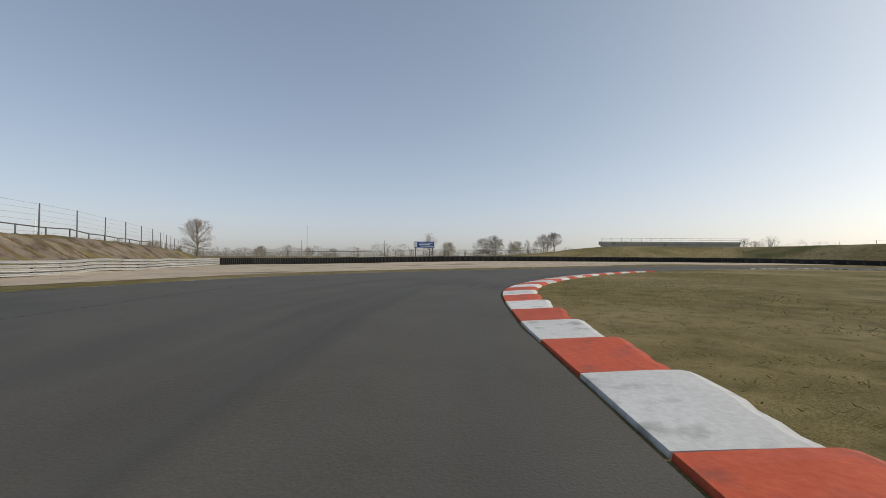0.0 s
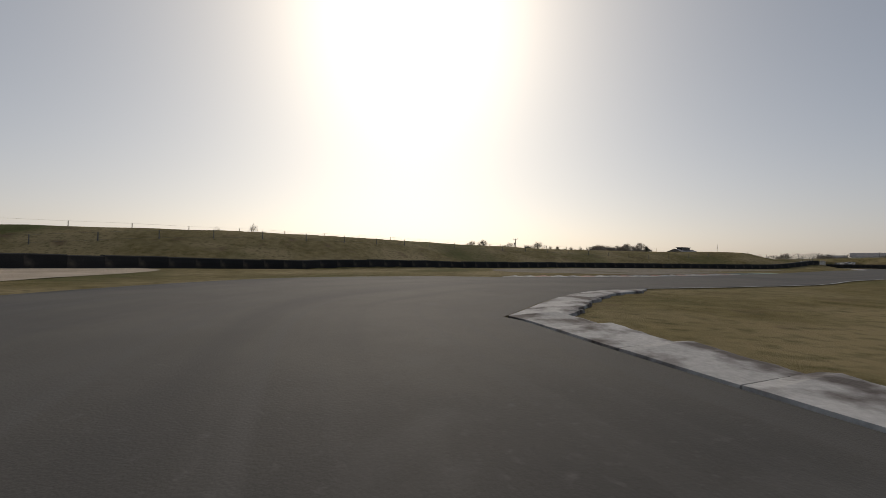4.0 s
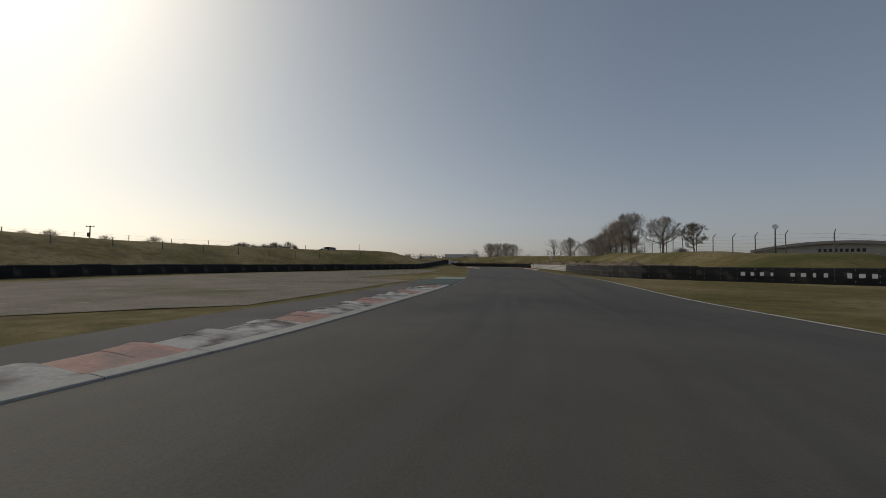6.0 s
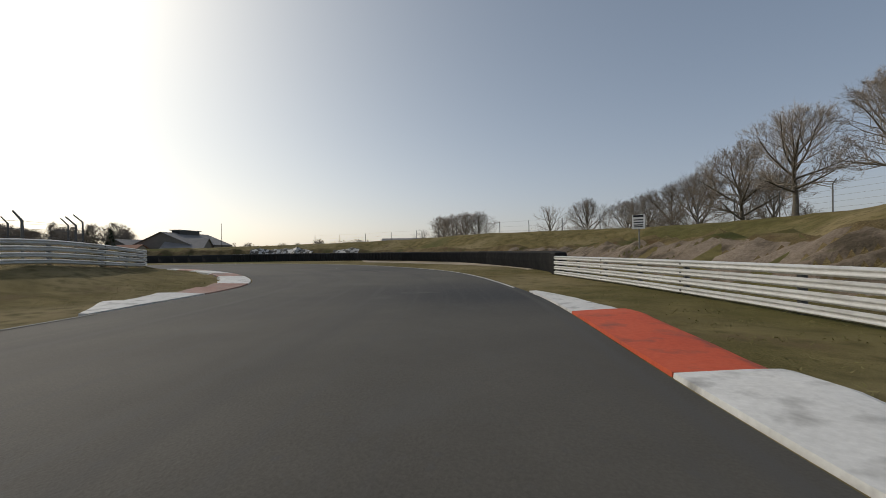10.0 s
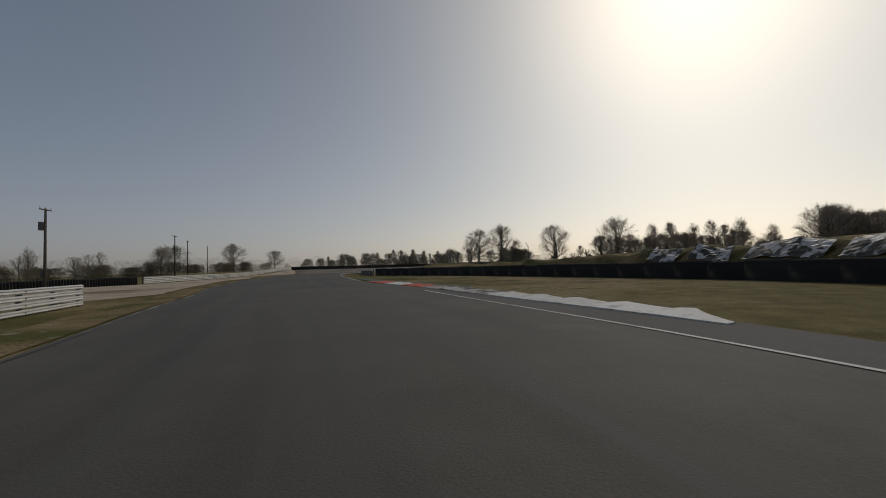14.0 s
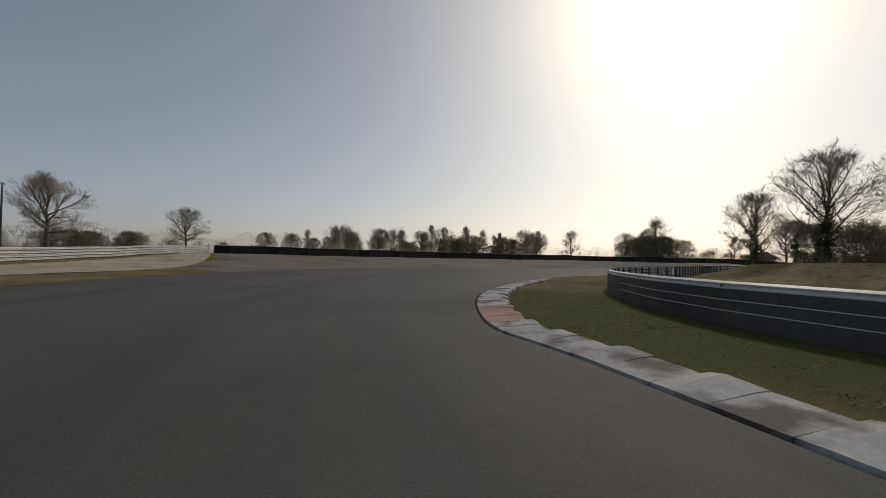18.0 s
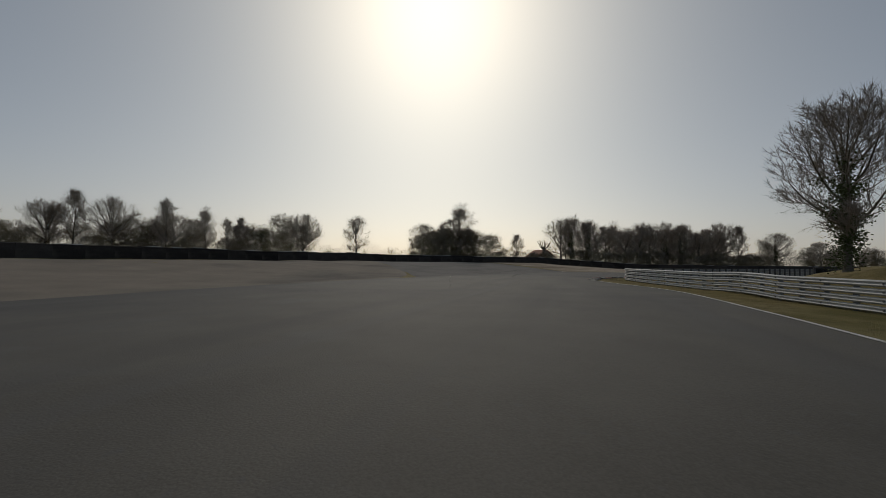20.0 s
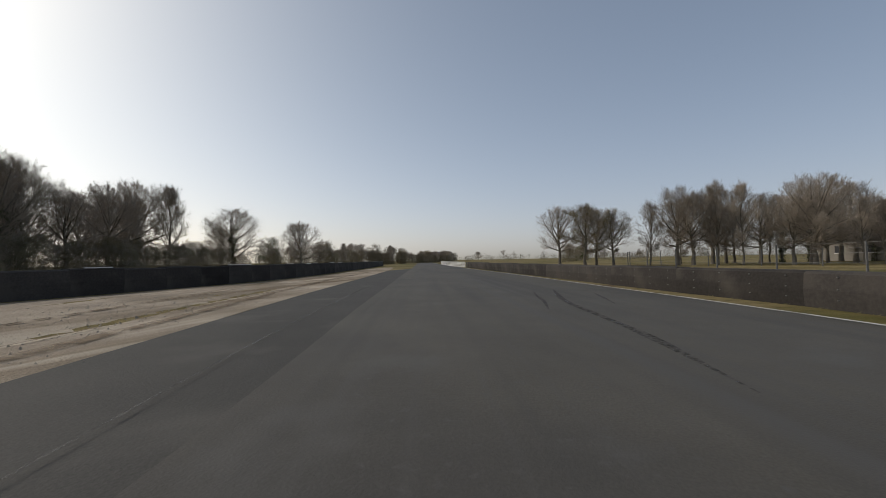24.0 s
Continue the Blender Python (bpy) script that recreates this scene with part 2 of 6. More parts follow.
M["roof_tile"] = material("roof_tile", (0.26, 0.13, 0.085), (0.4, 0.22, 0.15), 0.9, 0.7, 8.0, 0.4)
M["roof_slate"] = material("roof_slate", (0.19, 0.18, 0.175), (0.3, 0.285, 0.275), 0.8, 0.5, 8.0, 0.3)
M["dark"] = material("dark_opening", (0.02, 0.02, 0.022), (0.035, 0.035, 0.04), 0.4, 1.0, 5.0, 0.0)
M["blue"] = material("blue_sign", (0.02, 0.09, 0.32), (0.03, 0.12, 0.4), 0.5, 1.0, 6.0, 0.0)
M["white"] = material("white_panel", (0.68, 0.68, 0.66), (0.78, 0.78, 0.76), 0.5, 1.0, 6.0, 0.0)
M["sheet"] = mix_layer(material("sheeting", (0.38, 0.37, 0.35), (0.62, 0.61, 0.58), 0.5, 1.0, 6.0, 0.5, spec=0.3), (0.05, 0.047, 0.038), 1.9, 0.45, 0.52, (1, 1, 0.6))
M["stone"] = material("rubble_stone", (0.27, 0.23, 0.18), (0.5, 0.44, 0.36), 0.95, 1.0, 9.0, 0.6, per_object=0.2)
def worn_through(m, scale, low, high):
    """Lets the surface below show through a worn mark."""
    n, l = m.node_tree.nodes, m.node_tree.links
    clear, mix, tex, tc, r = n.new("ShaderNodeBsdfTransparent"), n.new("ShaderNodeMixShader"), n.new("ShaderNodeTexNoise"), n.new("ShaderNodeTexCoord"), n.new("ShaderNodeMapRange")
    tex.inputs["Scale"].default_value, tex.inputs["Detail"].default_value = scale, 6
    r.inputs["From Min"].default_value, r.inputs["From Max"].default_value, r.inputs["To Max"].default_value = low, high, 0.8
    l.new(tc.outputs["Object"], tex.inputs["Vector"])
    l.new(tex.outputs["Fac"], r.inputs["Value"])
    l.new(r.outputs["Result"], mix.inputs["Fac"])
    l.new(clear.outputs[0], mix.inputs[1])
    l.new(n["Principled BSDF"].outputs[0], mix.inputs[2])
    l.new(mix.outputs[0], n["Material Output"].inputs["Surface"])
    return m


M["rut"] = worn_through(material("rut_soil", (0.17, 0.125, 0.08), (0.3, 0.23, 0.16), 0.95, 0.8, 14.0, 0.5, distance=0.012, spec=0.1), 2.2, 0.4, 0.6)
M["skid"] = worn_through(material("skid_mark", (0.03, 0.029, 0.027), (0.05, 0.047, 0.043), 0.75, 0.5, 30.0, 0.2), 14.0, 0.38, 0.74)
M["seam"] = worn_through(material("seam_tar", (0.04, 0.038, 0.035), (0.06, 0.057, 0.05), 0.6, 0.5, 30.0, 0.2), 9.0, 0.36, 0.66)
M["verge"] = mix_layer(mix_layer(material("verge_soil", (0.15, 0.108, 0.052), (0.32, 0.24, 0.13), 0.95, 0.7, 14.0, 1.0, distance=0.05, spec=0.1, contrast=1.5), (0.1, 0.1, 0.03), 0.35, 0.48, 0.6), (0.33, 0.28, 0.19), 1.3, 0.58, 0.72)
M["clod"] = material("turf_clod", (0.13, 0.1, 0.05), (0.34, 0.27, 0.15), 0.95, 2.0, 8.0, 0.5, distance=0.02, spec=0.1)
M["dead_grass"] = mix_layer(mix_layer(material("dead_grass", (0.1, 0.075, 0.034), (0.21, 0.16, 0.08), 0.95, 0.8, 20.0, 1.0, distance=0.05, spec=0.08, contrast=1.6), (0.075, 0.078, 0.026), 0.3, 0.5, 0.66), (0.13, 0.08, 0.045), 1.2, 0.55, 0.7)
M["dry_grass"] = material("dry_grass", (0.14, 0.13, 0.045), (0.28, 0.24, 0.11), 0.95, 0.4, 5.0, 0.0, spec=0.1)


# ---- building helpers ----
def mesh_of(name, verts, faces, mats, index=None, smooth=False):
    me = bpy.data.meshes.new(name)
    me.from_pydata([tuple(v) for v in verts], [], [tuple(f) for f in faces])
    for m in mats if isinstance(mats, (list, tuple)) else [mats]:
        me.materials.append(m)
    if index is not None:
        me.polygons.foreach_set("material_index", np.asarray(index, dtype=np.int32))
    if smooth:
        me.polygons.foreach_set("use_smooth", np.ones(len(me.polygons), dtype=bool))
    me.update()
    return me


def part_of(name, me, parent, m=None, label=""):
    ob = new(name, me)
    ob.parent = parent
    if m is not None:
        ob.matrix_basis = m
    return tagged(ob, label)


def empty(name, m, label, category, group="", kind=""):
    ob = new(name)
    ob.empty_display_size = 0.3
    ob.matrix_basis = m
    return tagged(ob, label, category, group, kind)


def box_data(cx, cy, cz, sx, sy, sz, bevel=0.0):
    bm = bmesh.new()
    bmesh.ops.create_cube(bm, size=1)
    bmesh.ops.scale(bm, vec=(sx, sy, sz), verts=bm.verts)
    if bevel:
        bmesh.ops.bevel(bm, geom=bm.edges[:], offset=bevel, segments=1, affect="EDGES")
    bmesh.ops.translate(bm, vec=(cx, cy, cz), verts=bm.verts)
    v = [tuple(x.co) for x in bm.verts]
    bm.verts.index_update()
    f = [[x.index for x in p.verts] for p in bm.faces]
    bm.free()
    return v, f


def joined(*datas):
    V, F = [], []
    for v, f in datas:
        o = len(V)
        V += list(v)
        F += [[i + o for i in p] for p in f]
    return V, F


def box_mesh(name, mat, *args, bevel=0.0):
    return mesh_of(name, *box_data(*args, bevel=bevel), mat)


def tube_data(a, b, ra, rb, sides=8):
    a, b = Vector(a), Vector(b)
    q = (b - a).to_track_quat("Z", "Y")
    V = []
    for c, r in ((a, ra), (b, rb)):
        for i in range(sides):
            t = 2 * math.pi * i / sides
            V.append(tuple(c + q @ Vector((math.cos(t) * r, math.sin(t) * r, 0))))
    F = [[i, (i + 1) % sides, sides + (i + 1) % sides, sides + i] for i in range(sides)]
    F += [list(range(sides))[::-1], list(range(sides, 2 * sides))]
    return V, F


def spline(points, step=1.0):
    """Catmull-Rom through the points, resampled evenly."""
    p = np.array(points, float)
    q = np.vstack([2 * p[0] - p[1], p, 2 * p[-1] - p[-2]])
    out = []
    for i in range(1, len(q) - 2):
        n = max(2, int(np.linalg.norm(q[i + 1, :2] - q[i, :2]) / 0.25))
        for k in range(n):
            t = k / n
            a, b, c, d = q[i - 1], q[i], q[i + 1], q[i + 2]
            out.append(0.5 * (2 * b + (c - a) * t + (2 * a - 5 * b + 4 * c - d) * t * t + (3 * b - a - 3 * c + d) * t ** 3))
    out.append(q[-2])
    out = np.array(out)
    s = np.concatenate([[0], np.cumsum(np.linalg.norm(np.diff(out[:, :2], axis=0), axis=1))])
    n = max(1, round(s[-1] / step))
    u = np.linspace(0, s[-1], n + 1)
    return np.stack([np.interp(u, s, out[:, k]) for k in range(out.shape[1])], 1)


# ---- the plan ----
EDGES = [  # left and right edge of the track, in driving order
    (-13, -59, 1.2, -59), (-13, -43.1, 1.2, -43.1), (-13, -26.2, 1.2, -26.2), (-13.2, -8.3, 1.2, -8.9), (-13.2, 10.7, 1.3, 5.6), (-13, 13.2, 1.3, 6.8), (-10, 21.7, 2.1, 14), 
    (-4.8, 28.8, 4.7, 20.2), (1.7, 34.9, 8.8, 26.5), (8, 40.5, 13.8, 32.2), (14.4, 46.2, 19.2, 36.5), (21.8, 51.4, 26, 41), (28.6, 56, 32, 44.8), (37.5, 60.2, 36.7, 47.2), 
    (48.1, 62.2, 43.8, 48.7), (58.9, 58.1, 45.5, 48.5), (63.1, 50, 51.4, 43.5), (62.7, 41.7, 53.6, 35.6), (64.1, 34, 55.8, 28.3), (67.4, 26, 59.8, 21.2), (70.8, 18.7, 63, 14.1), 
    (74.6, 11.5, 66.3, 6.8), (78.7, 4.9, 70.3, -0.2), (82.8, -1.4, 74.4, -6.7), (86.9, -8.4, 78.4, -13.8), (91.4, -15.3, 82.4, -21), (95, -22.1, 86.2, -27.8), (98.3, -29.6, 90.5, -35), 
    (101.5, -36.1, 94.9, -42.7), (104.8, -40.8, 101.6, -50.3), (111, -44.3, 109.7, -55), (117.5, -46.4, 117.6, -57.6), (123.3, -47.4, 127.3, -57.9), (129.8, -46.2, 136.1, -55.1), (137.3, -42.2, 143, -50.7), 
    (143.4, -37.8, 148.9, -45.2), (148.5, -31.4, 154.3, -39.4), (152.9, -24.4, 159.4, -32.9), (157.2, -18.1, 164.2, -26.7), (161.4, -11.3, 168.8, -20.2), (165.8, -4.7, 173.6, -13.7), (170.5, 1.6, 178.8, -7.4), 
    (174.9, 8.2, 184, -1.2), (180, 14.3, 189.1, 5), (186, 19.5, 194.4, 10.9), (191.3, 26.1, 199.8, 16.9), (196.7, 32.2, 205.4, 22.9), (205.3, 40.2, 207.6, 25.3), (214.3, 45.3, 212.9, 27.7), 
    (223.5, 47.2, 219.5, 28.8), (232.4, 46.4, 227, 28.8), (239.9, 44.4, 234.2, 26.8), (247.5, 41.3, 242, 23.7), (254.2, 37.7, 249.6, 21.1), (262.2, 32.1, 257, 20.6), (269.6, 24.1, 262.7, 19.3), 
    (274.1, 16.6, 265.8, 14.3), (277, 9.5, 268.3, 7.2), (279.4, 1.5, 271.1, -1.5), (281.9, -6, 273.7, -9.4), (284.5, -13.7, 276.3, -17), (287.3, -21, 279, -24.4), (289.9, -28, 282, -32), 
    (293, -36.3, 285, -39.5), (295.4, -42.7, 288.5, -47.9), (298.2, -50.3, 291.1, -53.9), (301.3, -58.7, 293.8, -60.5), (303.9, -65.8, 297.2, -69), (306.7, -73.2, 300, -76.1), (309.6, -80.9, 303, -83.6), 
    (312.4, -88.5, 306, -91.1), (330.6, -136.9, 324.7, -139.6), (401, -324.1, 395.2, -326.9), (539.3, -698.1, 533.7, -701.1)]


def paired(step):
    p = np.array(EDGES, float)
    mid = (p[:, :2] + p[:, 2:]) / 2
    full = spline(np.hstack([mid, p]), step)
    return full[:, 2:4], full[:, 4:6]


LEFT, RIGHT = paired(1.0)
MID = (LEFT + RIGHT) / 2
WALL_OUT = [(-28.7, 51.5), (-18, 62), (-3, 70), (12, 76), (27, 79), (42, 78), (56, 74), (68, 68), (78, 60), (86, 49), (92, 37.5), (98.5, 23), (101, 10), (103, -3), (104, -13), (106, -24), (108.6, -34.5)]
WALL_WEST = [(50, 3.6), (58.8, 2.4), (65, 1.3), (66.8, 0.2), (69.5, -3.2), (72.8, -9), (75.6, -14.5), (78, -20.4)]
WALL_SOUTH = [(96.2, -50), (97.6, -53), (102, -58), (110, -65), (122, -70), (133, -68.5), (144, -63), (155, -56), (165.5, -48), (173.5, -40), (179, -30.8), (183.3, -22.8), (187, -14), (189.5, -6), (191.3, 0.6)]
WALL_FAR = [(231.8, 74.6), (237, 70),(244, 66.6), (262, 60), (278, 51), (290, 40), (298, 27), (302, 14), (302.5, 2), (301.5, -10), (300.5, -20), (301.5, -34), (305, -46), (309.5, -58), (315, -73), (327, -104)]
WALL_EAST = [(273.6, -11.6), (276.8, -22), (279.5, -28), (282.4, -35), (287, -46), (291.5, -57), (296, -67.5)]
# banks: crest line as x, y, height; half width of the top; width of the slope
BANKS = [
    ([(-24, -30, 2.5), (-26, 8, 2.5), (-29, 28, 2.5), (-35.9, 49.9, 2.0), (-49.1, 74.7, 1.2)], 1.5, 4.0),
    ([(-27.8, 85.4, 0.9), (-9.3, 88.7, 1.2), (14.7, 99.3, 1.6), (29.6, 108.9, 2.6), (45.6, 110.8, 4.2), (81.7, 108.5, 4.3), (93.2, 70.8, 4.3), (108.2, 47.6, 4.0), (118.3, 22.6, 3.5), (124.6, 3.9, 3.5), (125.9, -12, 3.5), (122.6, -26.1, 3.5), (120.9, -30.1, 3.1), (118.9, -33, 2.0), (116.4, -36, 1.2)], 4.0, 15.0),
    ([(52.6, -10.5, 2.1), (57.2, -18.9, 2.4), (62.2, -25.3, 2.8), (68.6, -37.9, 2.8), (74.2, -47.9, 3.3), (78.7, -59.8, 3.4), (82.2, -69.6, 3.3), (94.3, -79, 3.2), (114.3, -84.1, 3.4), (130.9, -90.1, 3.2), (152, -81.8, 2.6), (173.7, -64.9, 2.0)], 2.0, 9.0),
    ([(64.2, -7.5, 1.3), (68, -14, 1.5), (73.5, -24, 1.6), (79, -33.1, 1.8), (83.3, -42.6, 1.9), (89.7, -51.9, 1.9), (94.6, -60.9, 1.8), (98, -68.7, 1.7), (107.3, -74.1, 1.6), (122.2, -77.1, 1.6), (132.2, -81.7, 1.6), (148.4, -74.8, 2.0), (162, -60, 2.2), (172, -51, 2.3), (180, -43, 2.2), (186, -33, 1.9), (190, -24, 1.6), (194, -14, 1.3), (197, -7, 1.0)], 0.4, 2.2),
    ([(177, -59.3, 1.8), (188.4, -42.1, 2.0), (194, -31.9, 1.8), (198, -20.4, 1.4)], 3.0, 7.0),
    ([(114.9, -36.4, 1.3), (117.4, -37.3, 1.6), (122.3, -36.1, 1.8), (133.2, -26.3, 1.6), (137.6, -22.5, 1.0)], 2.0, 6.0),
    ([(199, -9, 1.2), (206, -2, 1.5), (226.1, 5.3, 1.4), (245, 12.6, 1.25), (247.5, 2.5, 1.1), (251, -18.4, 0.8)], 2.5, 5.0),
    ([(133.3, -18.4, 1.2), (140.9, -2.5, 1.0)], 3.0, 6.0),
]
FINE_BANKS = [(spline(c, 2.0), w, s) for c, w, s in BANKS]


def near_index(line, p):
    return int(np.argmin(np.hypot(*(line - p).T)))


def land(P):
    P = np.asarray(P, float)
    h = np.zeros(len(P))
    for crest, top, slope in FINE_BANKS:
        best, hh = np.full(len(P), 1e9), np.zeros(len(P))
        for x, y, z in crest:
            d = np.hypot(P[:, 0] - x, P[:, 1] - y)
            near = d < best
            best = np.where(near, d, best)
            hh = np.where(near, z, hh)
        u = np.clip(1 - (best - top) / slope, 0, 1)
        h = np.maximum(h, hh * u * u * (3 - 2 * u))
    # the outside of the first corner lies a little higher than the track
    rise = np.clip((P[:, 1] - 58) / 16, 0, 1) * np.clip((92 - P[:, 0]) / 25, 0, 1) * np.clip((P[:, 0] + 30) / 25, 0, 1)
    h = np.maximum(h, 0.45 * rise)
    d = np.full(len(P), 1e9)
    for k in range(0, len(MID), 2):
        d = np.minimum(d, np.hypot(P[:, 0] - MID[k, 0], P[:, 1] - MID[k, 1]))
    # so does the outside of the last bends, up to their wall
    e, out = np.full(len(P), 1e9), np.zeros(len(P))
    for k in range(near_index(LEFT, (186, 19.5)), near_index(LEFT, (284.5, -13.7)), 2):
        a = np.hypot(P[:, 0] - LEFT[k, 0], P[:, 1] - LEFT[k, 1])
        b = np.hypot(P[:, 0] - RIGHT[k, 0], P[:, 1] - RIGHT[k, 1])
        out = np.where(a < e, b > a, out)
        e = np.minimum(e, a)
    u = np.clip((e - 2.5) / 22, 0, 1) * out
    h = np.maximum(h, 1.1 * u * u * (3 - 2 * u) * np.clip((P[:, 0] - 188) / 20, 0, 1) * np.clip((P[:, 1] + 8) / 20, 0, 1))
    keep = np.clip((d - 7.5) / 4.0, 0, 1)
    return h * keep - 0.03


GX, GY = np.arange(-90.0, 371.0, 2.0), np.arange(-220.0, 151.0, 2.0)
GZ = land(np.stack([a.ravel() for a in np.meshgrid(GX, GY)], 1)).reshape(len(GY), len(GX))
for j, gy in enumerate(GY):
    for i, gx in enumerate(GX):
        GZ[j, i] += 0.12 * noise.noise((gx * 0.21, gy * 0.21, 0)) * min(1, max(0, GZ[j, i] + 0.03))


def ground_height(P):
    """Heights of the land at an (n, 2) array of places, from a two-metre grid."""
    P = np.asarray(P, float)
    u = np.clip((P[:, 0] - GX[0]) / 2, 0, len(GX) - 1.001)
    v = np.clip((P[:, 1] - GY[0]) / 2, 0, len(GY) - 1.001)
    i, j = u.astype(int), v.astype(int)
    u, v = u - i, v - j
    return (GZ[j, i] * (1 - u) + GZ[j, i + 1] * u) * (1 - v) + (GZ[j + 1, i] * (1 - u) + GZ[j + 1, i + 1] * u) * v


def height(x, y):
    return float(ground_height(np.array([[x, y]]))[0])


# ---- ground ----
def grid_axis(lo, hi, fine_lo, fine_hi, step):
    inner = np.arange(fine_lo, fine_hi + step / 2, step)
    g = np.geomspace(step, abs(lo - fine_lo), 26)
    h = np.geomspace(step, abs(hi - fine_hi), 26)
    return np.concatenate([(fine_lo - g)[::-1], inner, fine_hi + h])


def make_ground():
    xs, ys = grid_axis(-3500, 3500, -70, 345, 2.0), grid_axis(-3500, 3500, -190, 150, 2.0)
    X, Y = np.meshgrid(xs, ys)
    P = np.stack([X.ravel(), Y.ravel()], 1)
    z = ground_height(P)
    V = np.column_stack([P, z])
    nx = len(xs)
    i = np.arange(len(ys) - 1)[:, None] * nx + np.arange(nx - 1)[None]
    F = np.stack([i, i + 1, i + nx + 1, i + nx], -1).reshape(-1, 4)
    tagged(new("ground", mesh_of("ground", V.tolist(), F.tolist(), M["grass"], smooth=True)), "wide flat land of short dry spring grass with low banks", "ground", kind="structure")


make_ground()


def strip(name, left, right, z, mat, cols=6, label="", category="", camber=0.0):
    n = len(left)
    V, F = [], []
    for a, b in zip(left, right):
        for k in range(cols + 1):
            t = k / cols
            V.append((*(a * (1 - t) + b * t), z + camber * (1 - (2 * t - 1) ** 2)))
    for i in range(n - 1):
        for k in range(cols):
            j = i * (cols + 1) + k
            F.append((j, j + 1, j + cols + 2, j + cols + 1))
    ob = new(name, mesh_of(name, V, F, mat, smooth=True))
    return tagged(ob, label, category, kind="structure")


road = strip("road", LEFT, RIGHT, 0.0, M["asphalt"], label="grey asphalt race track with rubbered darker driving line", category="road", camber=0.02)


lanes = road.data.uv_layers.new(name="lanes")     # across the track, and metres along it
for loop in road.data.loops:
    lanes.data[loop.index].uv = ((loop.vertex_index % 7) / 6, loop.vertex_index // 7)


def normals(line):
    d = np.gradient(line, axis=0)
    d /= np.linalg.norm(d, axis=1)[:, None] + 1e-9
    return np.stack([-d[:, 1], d[:, 0]], 1)      # to the left of the way


KERBS_LEFT = [((63, 44), (70.6, 19.3)), ((101.2, -34.5), (126, -47.1)), ((136, -43), (143.8, -37.4))]
KERBS_RIGHT = [((1.3, -6), (20.5, 37.3)), ((34.2, 45.9), (52.8, 40)), ((85.7, -27.2), (95.6, -43.6)), ((163, -28.2), (173, -14.6)), ((201, 18.2), (226, 28.9)), ((259.5, 20.3), (265.8, 14.3))]


def edge_line(line, side, kerbs, hi, number, mat, label):
    """A painted line along the edge, left out where a kerb takes its place."""
    stops = [0]
    for a, b in kerbs:
        stops += [int(np.argmin(np.hypot(*(line - a).T))), int(np.argmin(np.hypot(*(line - b).T)))]
    stops.append(hi)
    for lo, up in zip(stops[::2], stops[1::2]):
        n = normals(line)[lo:up + 1] * side
        p = line[lo:up + 1]
        strip("road_line_%d" % number, p + n * -0.16, p + n * -0.06, 0.012, M[mat], 1, label, "road line")
        number += 1


edge_line(LEFT, 1, KERBS_LEFT, int(np.argmin(np.hypot(*(LEFT - (239.9, 35.7)).T))), 1, "faint_line", "faint worn edge line painted on the asphalt")
edge_line(RIGHT, -1, KERBS_RIGHT, len(RIGHT) - 1, 11, "line", "white edge line painted on the asphalt")


def patch(name, outline, dz, mat, label, category, step=1.5, rough=0.0, sharp=False, ruts=0.0):
    """A sheet of another surface laid over the ground inside an outline."""
    o = np.array(outline, float) if sharp else spline(list(outline) + [outline[0]], 2.0)[:-1]
    lo, hi = o.min(0) - step, o.max(0) + step
    bm = bmesh.new()
    vs = [bm.verts.new((x, y, 0)) for x, y in o]
    bm.faces.new(vs)
    for axis in (0, 1):
        for c in np.arange(lo[axis] + step, hi[axis], step):
            no = (1, 0, 0) if axis == 0 else (0, 1, 0)
            co = (c, 0, 0) if axis == 0 else (0, c, 0)
            bmesh.ops.bisect_plane(bm, geom=bm.verts[:] + bm.edges[:] + bm.faces[:], plane_co=co, plane_no=no)
    P = np.array([v.co[:2] for v in bm.verts])
    z = ground_height(P) + dz
    for v, zz in zip(bm.verts, z):
        v.co.z = zz + rough * max(0.0, noise.noise((v.co.x * 0.7, v.co.y * 0.7, 3)))
        if ruts:     # ridges that wheels have left along the straight
            a, c = v.co.x * 0.93 + v.co.y * 0.36, v.co.y * 0.93 - v.co.x * 0.36
            v.co.z += ruts * (noise.noise((a * 1.9, c * 0.09, 5)) + 0.6 * noise.noise((a * 0.8, c * 0.2, 8)))
    me = bpy.data.meshes.new(name)
    bm.normal_update()
    if sum(f.normal.z * f.calc_area() for f in bm.faces) < 0:
        bmesh.ops.reverse_faces(bm, faces=bm.faces[:])
    bm.to_mesh(me)
    bm.free()
    me.materials.append(mat)
    return tagged(new(name, me), label, category, kind="structure")

